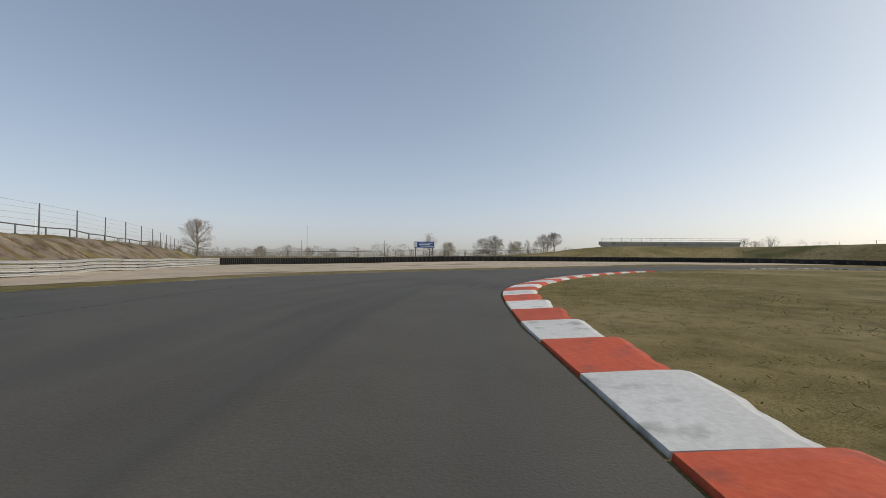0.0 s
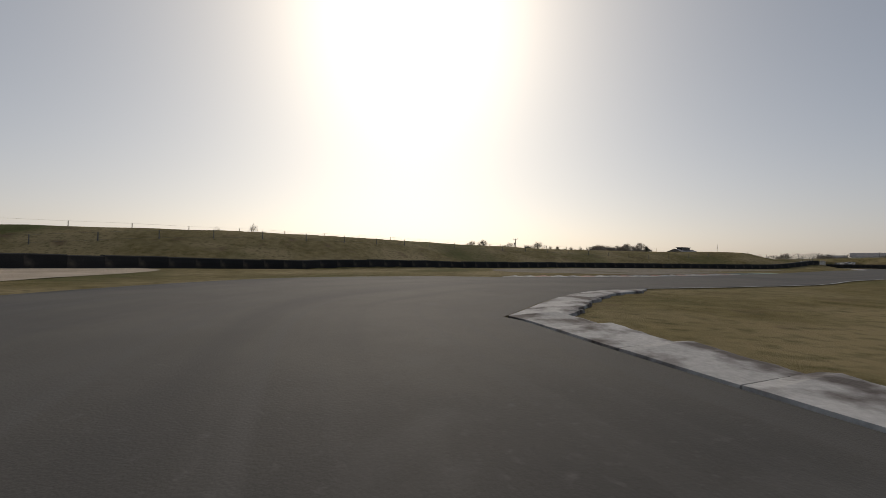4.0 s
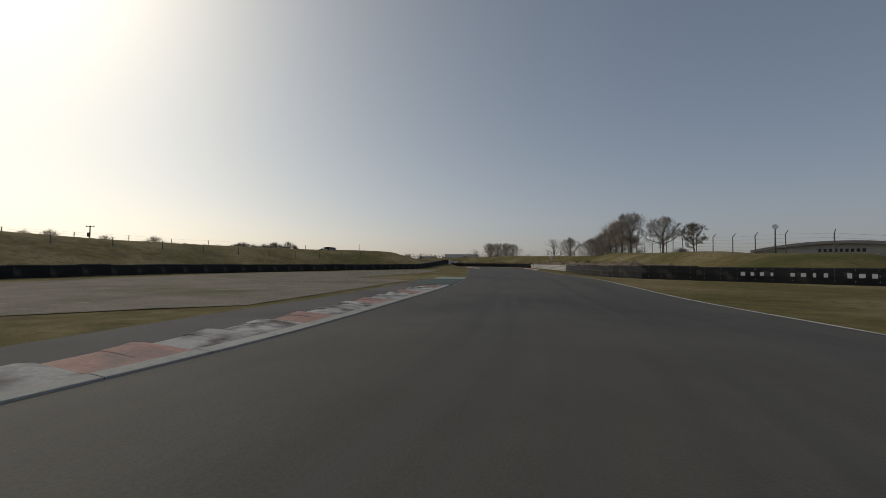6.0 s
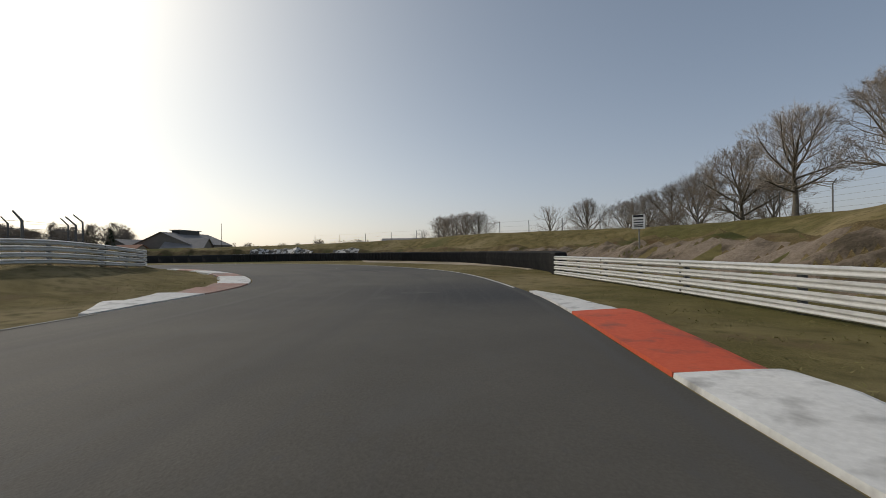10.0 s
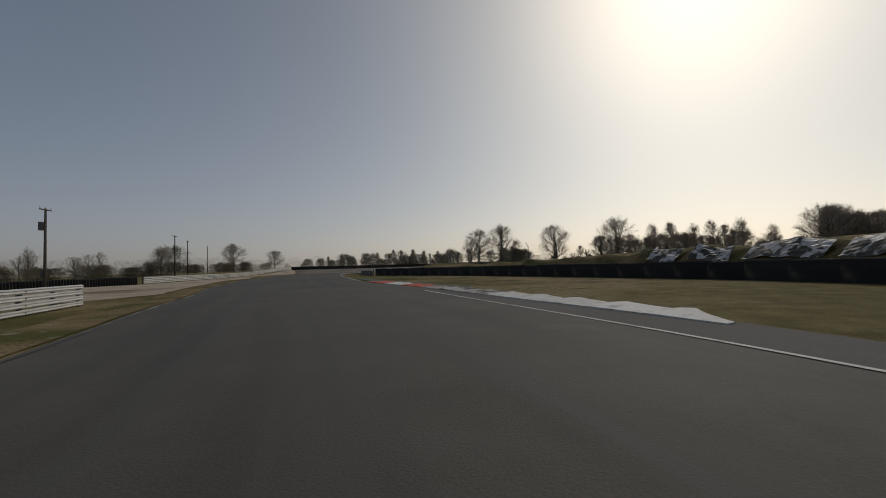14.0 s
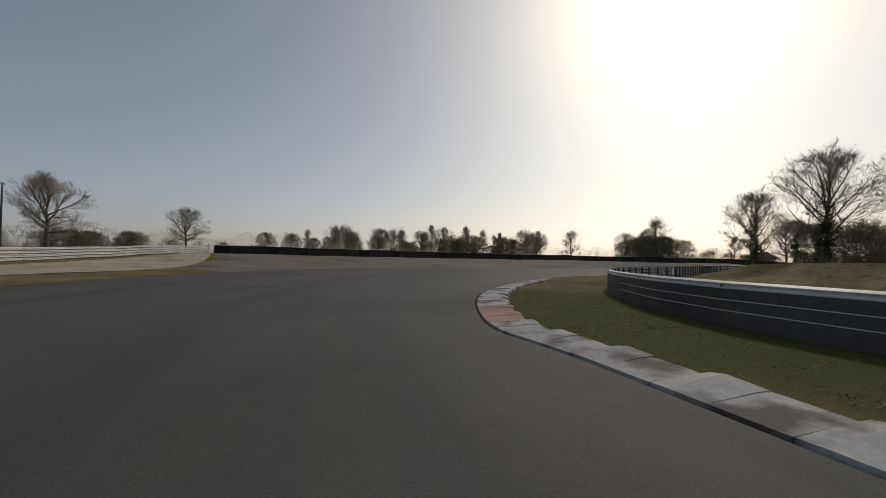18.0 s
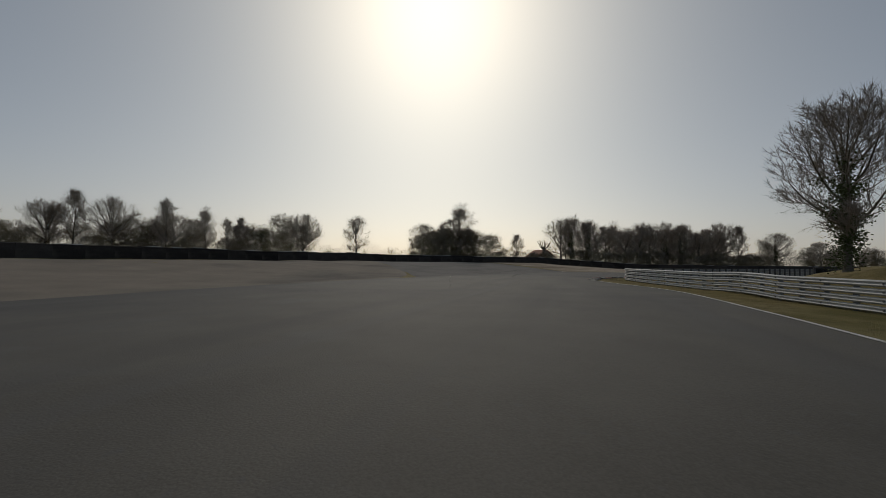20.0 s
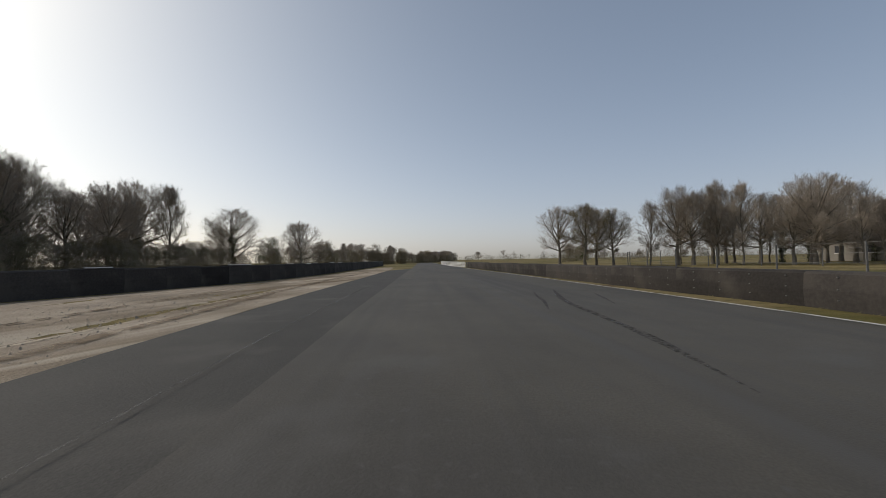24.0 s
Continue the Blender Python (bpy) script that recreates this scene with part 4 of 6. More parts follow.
# ---- trees ----
def grow(seed, tall, crown=0.42, bottom=0.2, limbs=10, trunk_part=0.22, radius=None, sprays=4, low=18, high=80, leader=0.6, forks=2, fine=1.0):
    """Trunk, limbs, branches and twigs of a bare tree within a rounded crown: (thick, thin) vertex and face lists."""
    rnd = random.Random(seed)
    thick, thin = ([], []), ([], [])
    radius = radius or tall * 0.026
    mid = Vector((0, 0, tall * (bottom + 1) / 2))
    rad = Vector((tall * crown, tall * crown, tall * (1 - bottom) / 2))
    up = Vector((0, 0, 1))

    def rand():
        return Vector((rnd.uniform(-1, 1), rnd.uniform(-1, 1), rnd.uniform(-1, 1)))

    def limb(a, b, ra, rb, sides, store):
        V, F = store
        q = (b - a).to_track_quat("Z", "Y")
        o = len(V)
        for c, r in ((a, ra), (b, rb)):
            for i in range(sides):
                t = 2 * math.pi * i / sides
                V.append(tuple(c + q @ Vector((math.cos(t) * r, math.sin(t) * r, 0))))
        for i in range(sides):
            F.append((o + i, o + (i + 1) % sides, o + sides + (i + 1) % sides, o + sides + i))

    def outside(p):
        d = p - mid
        return (d.x / rad.x) ** 2 + (d.y / rad.y) ** 2 + (d.z / rad.z) ** 2

    def reach(p, d, longest):
        k = 0.1
        edge = rnd.uniform(0.72, 1.18)
        while k < 1 and outside(p + d * longest * (k + 0.1)) < edge:
            k += 0.1
        return longest * k

    def twig(p, d, length):
        V, F = thin
        w = d.orthogonal().normalized() * tall * 0.0007 * fine
        bend = (rand() * 0.25 + up * 0.15) * length
        o = len(V)
        V += [tuple(p - w), tuple(p + w), tuple(p + d * length + bend)]
        F.append((o, o + 1, o + 2))

    def branch(p, d, length, r, level):
        segs, sides = ((5, 6), (4, 4), (3, 3))[level]
        store = thick if level == 0 else thin
        for s in range(segs):
            t = (s + 1) / segs
            d = (d + up * 0.07 + rand() * 0.16).normalized()
            q = p + d * length / segs
            r2 = max(r * (1 - 0.75 * t), tall * 0.0007 * fine)
            limb(p, q, max(r * (1 - 0.75 * (t - 1 / segs)), tall * 0.0009), r2, sides, store)
            for _ in range((forks, forks, sprays)[level] if s or level else 1):
                side = d.cross(rand()).normalized()
                c = (d * rnd.uniform(0.55, 0.9) + side * rnd.uniform(0.5, 0.85) + up * 0.12).normalized()
                k = length * rnd.uniform(0.42, 0.66) * (1.1 - 0.35 * t)
                if level == 2:
                    twig(q, c, max(k, tall * 0.035))
                else:
                    k2 = reach(q, c, k)
                    if k2 > k * 0.35:
                        branch(q, c, k2, r2 * 0.6, level + 1)
            p = q
        for _ in range(2):
            twig(p, (d + rand() * 0.4).normalized(), tall * rnd.uniform(0.03, 0.06))

    p = Vector((0, 0, -0.2))
    spine = [p]
    limb(p, Vector((0, 0, 0.03 * tall)), radius * 1.5, radius * 1.08, 9, thick)
    p = Vector((0, 0, 0.03 * tall))
    wob = Vector((0, 0, 0))
    nodes = 8
    pts = [p]
    for i in range(nodes):
        wob += Vector((rnd.uniform(-1, 1), rnd.uniform(-1, 1), 0)) * tall * 0.012
        q = Vector((0, 0, tall * (0.03 + (leader - 0.03) * (i + 1) / nodes))) + wob
        taper = [radius * (1.05 - 0.8 * u / nodes) for u in (i, i + 1)]
        limb(p, q, taper[0], taper[1], 8, thick)
        pts.append(q)
        p = q
    for i in range(limbs):
        u = i / max(1, limbs - 1)
        zf = trunk_part + (leader - trunk_part) * u
        f = min(nodes - 0.001, max(0.0, (zf - 0.03) / (leader - 0.03) * nodes))
        start = pts[int(f)].lerp(pts[int(f) + 1], f - int(f))
        a = 2.4 * i + rnd.uniform(-0.4, 0.4)
        e = radians(low + (high - low) * u + rnd.uniform(-8, 8))
        d = Vector((math.cos(a) * math.cos(e), math.sin(a) * math.cos(e), math.sin(e)))
        branch(start, d, reach(start, d, tall * 0.62) * rnd.uniform(0.85, 1.0), radius * (0.5 - 0.2 * u), 0)
    return thick, thin


def leaf_cloud(seed, centres, per, size, spread, slim=0.6):
    rnd = random.Random(seed)
    V, F = [], []
    for c, s in centres:
        for _ in range(int(per * s)):
            while True:
                q = Vector((rnd.uniform(-1, 1), rnd.uniform(-1, 1), rnd.uniform(-1, 1)))
                if 0.1 < q.length < 1:
                    break
            p = Vector(c) + q * spread * s
            u = Vector((rnd.uniform(-1, 1), rnd.uniform(-1, 1), rnd.uniform(-1, 1))).normalized()
            w = u.orthogonal().normalized()
            k = size * rnd.uniform(0.6, 1.4)
            o = len(V)
            V += [tuple(p - u * k), tuple(p + w * k * slim), tuple(p + u * k), tuple(p - w * k * slim)]
            F.append((o, o + 1, o + 2, o + 3))
    return V, F


TREES = {}


def tree_kind(kind, seed, tall, label, ivy=0, **kw):
    thick, thin = grow(seed, tall, **kw)
    top = empty("tree", pose(0, 0, -200), label, "tree")
    trunk = part_of("trunk", mesh_of("trunk", *thick, M["bark"], smooth=True), top)
    part_of("crown", mesh_of("crown", *thin, M["twig"]), top)
    if ivy:
        rnd = random.Random(seed + 7)
        cs = []
        for v in thick[0]:
            if v[2] < tall * 0.55 and math.hypot(v[0], v[1]) < tall * 0.11 and rnd.random() < ivy:
                cs.append((v, rnd.uniform(0.5, 1.0)))
        for i in range(46):
            z = 0.3 + (tall * 0.66) * i / 46
            cs.append(((rnd.gauss(0, 0.16), rnd.gauss(0, 0.16), z), rnd.uniform(0.7, 1.1)))
        part_of("ivy", mesh_of("ivy", *leaf_cloud(seed, cs, 70, 0.055, 0.52), M["ivy"]), trunk, label="dark green ivy on the trunk and limbs")
    TREES.setdefault(kind, []).append(top)


for s in range(4):
    tree_kind("oak", 11 + s, 10.0, "bare broad-crowned oak tree before its leaves", crown=0.44, bottom=0.15, limbs=14, trunk_part=0.24, low=2, high=82, sprays=5)
for s in range(3):
    tree_kind("ash", 41 + s, 10.0, "slender bare tree with upright twigs", crown=0.2, bottom=0.08, limbs=13, trunk_part=0.17, radius=0.13, sprays=3, low=34, high=80, leader=0.72)
for s in range(3):
    tree_kind("ivy", 71 + s, 10.0, "bare tree with its trunk wrapped in dark ivy", ivy=0.09, crown=0.3, bottom=0.08, limbs=16, trunk_part=0.16, radius=0.17, sprays=3, low=28, high=80, leader=0.66)


for s in range(3):
    tree_kind("far_oak", 21 + s, 10.0, "bare broad-crowned tree in a far hedgerow", crown=0.43, bottom=0.12, limbs=11, trunk_part=0.2, low=4, high=80, sprays=2, forks=1, fine=2.2)
for s in range(2):
    tree_kind("far_ash", 51 + s, 10.0, "slender bare tree in a far hedgerow", crown=0.22, bottom=0.08, limbs=11, trunk_part=0.17, low=30, high=80, leader=0.72, radius=0.14, sprays=2, forks=1, fine=2.2)


def bush_kind(kind, seed, label, mat, tall=4.0, clumps=90, per=75, leaf=0.036, spread=0.55):
    rnd = random.Random(seed)
    thick, thin = grow(seed, tall, crown=0.5, bottom=0.02, limbs=16, trunk_part=0.03, radius=0.04, sprays=4, low=22, high=84, leader=0.4, forks=1, fine=1.5)
    top = empty("bush", pose(0, 0, -200), label, "bush")
    part_of("stem", mesh_of("stem", *joined(thick, thin), M["twig"]), top)
    cs = []
    for _ in range(clumps):
        a, u = rnd.uniform(0, 6.28), rnd.random() ** 0.5
        z = rnd.random()
        r = tall * 0.46 * u * math.sqrt(max(0.05, 1 - (z * 1.15 - 0.25) ** 2))
        cs.append(((r * math.cos(a), r * math.sin(a), tall * (0.04 + 0.86 * z)), rnd.uniform(0.4, 1.1)))
    part_of("foliage", mesh_of("foliage", *(leaf_cloud(seed, cs, int(per * 1.3), leaf * 2.6, spread, 0.13) if mat == M["bush"] else leaf_cloud(seed, cs, per, leaf, spread)), mat), top)
    TREES.setdefault(kind, []).append(top)


bush_kind("bush", 5, "dense brown-green hedge bush", M["bush"])
bush_kind("bush", 6, "dense brown-green thicket of twigs", M["bush"])
bush_kind("bush", 8, "rounded dark evergreen bush", M["ivy"])

bush_kind("thicket", 15, "dense dark thicket of brambles and young stems", M["bush"], 8.0, 260, 75, 0.05, 0.85)
bush_kind("thicket", 16, "dense grey-brown thicket of brambles and young stems", M["bush"], 8.0, 300, 75, 0.05, 0.85)


def leafy_kind(seed, tall, mat, label):
    """A round-headed tree that still holds its leaves."""
    rnd = random.Random(seed)
    thick, thin = grow(seed, tall, crown=0.4, bottom=0.22, limbs=13, trunk_part=0.26, low=5, high=82)
    top = empty("tree", pose(0, 0, -200), label, "tree")
    part_of("trunk", mesh_of("trunk", *thick, M["bark"], smooth=True), top)
    part_of("crown", mesh_of("crown", *thin, M["twig"]), top)
    cs = [(rnd.choice(thin[0]), rnd.uniform(0.5, 1.1)) for _ in range(330)]
    part_of("foliage", mesh_of("foliage", *leaf_cloud(seed, cs, 40, 0.055, 0.5), mat), top, label="dense small brown-green leaves")
    TREES.setdefault("leafy", []).append(top)


leafy_kind(91, 10.0, M["dry_leaf"], "round-headed tree holding dry brown-green leaves")
leafy_kind(92, 10.0, M["dry_leaf"], "round-headed tree holding dry brown-green leaves")


def conifer_kind(seed):
    rnd = random.Random(seed)
    top = empty("conifer", pose(0, 0, -200), "dark pointed conifer beside a hall", "tree")
    part_of("trunk", mesh_of("trunk", *tube_data((0, 0, -0.2), (0, 0, 9.6), 0.2, 0.03), M["bark"]), top)
    cs = []
    for i in range(90):
        z = 1.0 + 8.6 * i / 90
        r = 2.2 * (1 - (z - 0.6) / 9.6) + 0.1
        t = rnd.uniform(0, 6.28)
        cs.append(((math.cos(t) * r * 0.7, math.sin(t) * r * 0.7, z), 0.4 + 0.5 * r / 2.2))
    part_of("foliage", mesh_of("foliage", *leaf_cloud(seed, cs, 90, 0.08, 0.8), M["conifer"]), top)
    TREES["conifer"] = [top]


conifer_kind(3)
planted = []


def plant(kind, x, y, tall, wide=1.0, z=None, group=""):
    if kind in ("oak", "ash", "ivy") and np.min(np.hypot(MID[:, 0] - x, MID[:, 1] - y)) > 75:
        kind = "far_oak" if kind == "oak" else "far_ash"
    proto = TREES[kind][len(planted) % len(TREES[kind])]
    base = 4.0 if kind == "bush" else 8.0 if kind == "thicket" else 10.0
    s = tall / base
    m = pose(x, y, (height(x, y) if z is None else z) - 0.1, 0, 0, random.uniform(0, 360))
    ob = copy_thing(proto, m)
    ob.scale = (s * wide, s * wide, s)
    if group:
        tagged(ob, group=group)
    planted.append(ob)
    return ob


def row(kinds, a, b, n, tall, jitter=2.0, group="", wide=1.0):
    for i in range(n):
        t = (i + 0.5) / n
        plant(random.choice(kinds), a[0] + (b[0] - a[0]) * t + random.uniform(-jitter, jitter), a[1] + (b[1] - a[1]) * t + random.uniform(-jitter, jitter), tall * random.uniform(0.8, 1.15), wide, group=group)

# behind the first corner
plant("oak", -38.4, 62.3, 6.2)
plant("oak", 27.6, 109.8, 5.2), plant("oak", 30.8, 110.6, 5.4)
plant("oak", -4.5, 132.4, 8.5), plant("bush", 1.6, 135, 6)
row(["bush", "oak", "ivy"], (10.3, 131.5), (35.8, 131.2), 8, 7, group="thicket behind the first corner")
row(["oak"], (91.1, 122.3), (99.5, 119), 3, 7.5)
row(["oak"], (166.2, 130.2), (195.4, 123.3), 4, 8, 4)
# right-hand bank
plant("leafy", 63.7, -36.1, 5.0, 1.0)
for x, y, h in ((69.3, -47.6, 7.2), (76.4, -56.4, 8.6), (80.2, -65.8, 8.2), (83.6, -75.4, 9.4), (86.5, -83, 10.4), (83, -91, 9.5), (90, -94, 10.8), (93.5, -102, 10.8), (97.5, -111, 10.6), (102, -119.5, 10.4), (108, -114, 10.8)):
    plant("oak", x, y, h, 1.1)
row(["bush", "oak"], (66, -75), (86, -128), 7, 4.5, 2, group="hedge behind the bank")
for x, y, h in ((124.5, -99, 8.0), (130.5, -105, 9.0), (138, -112.5, 9.5), (146.2, -121.3, 10.0), (120.7, -130, 12.0), (152, -131, 8.5), (166, -140, 8)):
    plant("oak", x, y, h, 1.15)
# round the hall
row(["ivy", "oak", "ash"], (236.2, -86.5), (262.7, -78.4), 12, 10, 2, group="trees by the hall")
plant("conifer", 229.6, -78, 9), plant("conifer", 234.2, -74.4, 8)
row(["oak", "ash", "ivy"], (221.5, -70.3), (257.9, -62.7), 8, 8.5, 3)
row(["oak", "ash", "bush"], (167.3, -137.2), (212.7, -115.3), 4, 5.5, 4)
plant("ivy", 244.5, 11.4, 9.8, 1.25), plant("ivy", 245, 4.8, 10.6, 1.25), plant("ivy", 243.9, -9.8, 10.2, 1.3), plant("ivy", 247.5, 15.5, 7.2, 1.2), plant("bush", 245.7, 8.3, 4), plant("bush", 243.3, 3.2, 4.5)
plant("oak", 241.7, -24.3, 10.8, 1.05), plant("ivy", 236.4, -57, 9.5, 1.5)
row(["ash", "oak", "ash"], (242.5, -29), (238, -52), 7, 8.5, 1.5, group="trees on the infield")
# far left
plant("oak", 218.7, 85.8, 9.0, 1.1), plant("oak", 236.5, 90.3, 7.4, 1.1), plant("bush", 204.6, 95.3, 9.0, 1.3), plant("oak", 200.6, 91.5, 8.2, 1.2), plant("bush", 256.4, 76, 6.0, 1.2)
row(["oak", "bush", "ivy"], (131.4, 88.2), (197, 113.4), 12, 8, 5, group="hedgerow trees")
row(["bush", "oak", "ash"], (254.3, 86.3), (302.4, 57.2), 13, 6, 3, group="hedgerow behind the wall")
row(["bush", "ash"], (298.8, 63.4), (304.4, 50.2), 6, 7, 2)
row(["thicket", "bush"], (131.4, 89.3), (243, 111.2), 44, 3.8, 3, group="hedge beyond the rail", wide=1.6)
row(["thicket"], (250, 93.1), (308.6, 60.8), 14, 4.6, 2, group="hedgerow behind the wall")
# behind the wall of the last bend
plant("oak", 290.4, 48.6, 6.6), plant("ash", 294.5, 41.6, 7.0, 1.6), plant("bush", 292.5, 52.5, 4.2, 1.2)
row(["ash", "ash", "oak"], (272, 74.5), (291.5, 57), 8, 6.8, 1.5, group="young wood behind the wall")
row(["thicket"], (266, 74), (291, 56.5), 6, 2.6, 1.5, group="undergrowth of the young wood")
plant("oak", 306.5, 31.5, 7.0), plant("ash", 304, 24.5, 10.4, 1.4), plant("ash", 307, 27.5, 7.8, 1.3)
for x, y, h in ((304.3, 19.2, 5.4), (305.6, 21.4, 6.0), (304.4, 23.6, 6.4), (306, 25.6, 6.6), (304.5, 27.6, 6.2), (306.4, 29.6, 6.0), (304.8, 31.8, 5.2), (308.5, 23, 6.6), (309, 27.5, 6.8)):
    plant("thicket", x, y, h, 0.95, group="dense thicket behind the wall")
plant("ash", 336, 6.5, 8.0, 1.3), plant("bush", 318, 13.5, 3.4, 1.2)
for x, y, h in ((321, 9.5, 3.0), (322.5, 6.4, 2.8), (321.6, 3.6, 3.2), (323.2, 1.0, 3.0), (334, -1.2, 3.5), (325.5, 4.6, 3.0), (314.5, 15.5, 2.6)):
    plant("bush", x, y, h, 1.25, group="bushes before the small house")
# the wood behind the far wall
row(["oak", "ash", "ivy", "oak"], (325.4, -3.5), (331.5, -52), 13, 10.8, 1.4, group="wood behind the tyre wall")
row(["oak", "ash"], (332, -2.5), (338, -56), 10, 11.6, 1.8, group="wood behind the tyre wall")
row(["ash", "oak"], (340, -6), (346, -58), 8, 11.6, 2.0, group="wood behind the tyre wall")
row(["thicket"], (323.4, -3), (329.6, -57), 28, 4.0, 0.7, group="undergrowth of the wood")
row(["bush", "bush", "thicket"], (312, -2), (321, -52), 9, 2.2, 2.0, group="brambles behind the tyre wall")
plant("ivy", 331.6, -61, 9.8, 1.5), plant("oak", 316.3, -57.2, 6.6), plant("ivy", 337, -64, 7.5, 1.3)
row(["bush", "oak", "bush", "ash"], (340, -78), (352, -250), 44, 6.0, 3, group="hedge along the straight")
row(["thicket"], (338, -74), (350, -250), 30, 4.2, 2, group="hedge along the straight")
# right of the straight
plant("oak", 283.4, -70.5, 8.6), plant("oak", 278.5, -72.2, 8), plant("leafy", 280.1, -68.5, 8.2, 1.1), plant("leafy", 276.4, -70.8, 7.8)
row(["oak", "ash", "ash"], (274, -71.5), (238.8, -57.6), 13, 9.0, 1.2, group="row of trees beside the straight")
row(["oak", "ash"], (269, -78.9), (228.4, -66.8), 9, 9.0, 1.6, group="row of trees beside the straight")
row(["bush"], (282.7, -126), (276.6, -209.1), 7, 6, 2)
for a in range(0, 360, 2):
    r = random.uniform(330, 520)
    plant(random.choice(["oak", "bush", "ivy", "oak"]), 140 + r * math.cos(radians(a)), r * math.sin(radians(a)), random.uniform(6, 11), 1.3, group="far hedgerows")


def treeline(points, tall, seed, per_metre=70):
    """A far wood edge: countless bare stems and twigs with the domed tops of single trees."""
    rnd = random.Random(seed)
    line = spline(points, 0.5)
    V, F = [], []
    crowns, s = [], 0.0
    while s < 0.5 * len(line):
        crowns.append((s, rnd.uniform(2.5, 5.0), tall * rnd.uniform(0.45, 1.0) * (0.75 + 0.35 * noise.noise((s * 0.02, seed, 0)))))
        s += rnd.uniform(1.6, 4.6)
    for k, p in enumerate(line):
        s = 0.5 * k
        top = tall * 0.3
        for c, r, h in crowns:
            if abs(c - s) < r:
                top = max(top, h * (0.35 + 0.65 * math.sqrt(1 - ((c - s) / r) ** 2)))
        for _ in range(per_metre // 2):
            z = top * rnd.random() ** 0.8
            a, e, k = rnd.uniform(0, 6.28), rnd.uniform(0.1, 1.5), rnd.uniform(0.35, 1.1)
            x, y = p[0] + rnd.gauss(0, 0.7), p[1] + rnd.gauss(0, 0.7)
            w = rnd.uniform(0.025, 0.06)
            o = len(V)
            V += [(x - w, y - w * 0.6, z), (x + w, y + w * 0.6, z + w), (x + math.cos(a) * math.cos(e) * k, y + math.sin(a) * math.cos(e) * k, z + math.sin(e) * k)]
            F.append((o, o + 1, o + 2))
    base = height(*line[len(line) // 2])
    tagged(new("far_wood", mesh_of("far_wood", [(x, y, z + base) for x, y, z in V], F, M["twig"])), "far edge of a bare grey-brown wood beyond the fields", "wood", kind="stuff")


treeline([(100, 150), (170, 150), (240, 138), (300, 112), (350, 80), (385, 40), (398, 0), (400, -70), (405, -150)], 8.5, 1)
treeline([(0, -150), (60, -165), (120, -170), (180, -172), (240, -168), (280, -190)], 8.0, 3)
treeline([(-110, -60), (-90, 40), (-95, 130), (-40, 175), (30, 180), (100, 160)], 8.0, 4)
rnd_far = random.Random(4)
far_spots = []
for a in np.arange(0, 360, 0.7):
    r = 345 + 40 * math.sin(a * 0.07) + rnd_far.uniform(-12, 12)
    x, y = 140 + r * math.cos(radians(a)), r * math.sin(radians(a))
    for k in range(3):
        far_spots.append(((x + rnd_far.gauss(0, 2), y + rnd_far.gauss(0, 2), 0.8 + rnd_far.uniform(0, 2.6)), rnd_far.uniform(0.6, 1.1)))
tagged(new("far_hedge", mesh_of("far_hedge", *leaf_cloud(9, far_spots, 60, 0.2, 2.4), M["bush"])), "far low hedges of brown twigs round the fields", "hedge", kind="stuff")
for protos in TREES.values():
    for top in protos:
        for o in [*top.children_recursive, top]:
            bpy.data.objects.remove(o)


# ---- pollard ----
def pollard(x, y, tall):
    rnd = random.Random(6)
    top = empty("tree", pose(x, y, height(x, y) - 0.1), "old pollarded tree with short thick bare limbs", "tree")
    part_of("trunk", mesh_of("trunk", *joined(tube_data((0, 0, -0.2), (0.1, 0, tall * 0.3), 0.42, 0.34, 9), tube_data((0.1, 0, tall * 0.3), (0, 0.05, tall * 0.6), 0.34, 0.4, 9)), M["bark"], smooth=True), top)
    for i in range(8):
        a, e = 0.785 * i + rnd.uniform(-0.3, 0.3), rnd.uniform(0.35, 1.2)
        d = Vector((math.cos(a) * math.cos(e), math.sin(a) * math.cos(e), math.sin(e)))
        p = Vector((0, 0.05, tall * 0.58))
        q = p + d * tall * rnd.uniform(0.16, 0.24)
        d2 = (d + Vector((0, 0, 0.9))).normalized()
        r = q + d2 * tall * rnd.uniform(0.14, 0.24)
        bits = [tube_data(p, q, 0.16, 0.1, 7), tube_data(q, r, 0.1, 0.03, 6)]
        for _ in range(5):
            side = Vector((rnd.uniform(-1, 1), rnd.uniform(-1, 1), rnd.uniform(0.2, 1.2))).normalized()
            bits.append(tube_data(q.lerp(r, rnd.random()), q.lerp(r, rnd.random()) + side * tall * rnd.uniform(0.05, 0.11), 0.035, 0.012, 4))
        part_of("limb", mesh_of("limb", *joined(*bits), M["bark"]), top)


pollard(327.6, 1.9, 6.6)


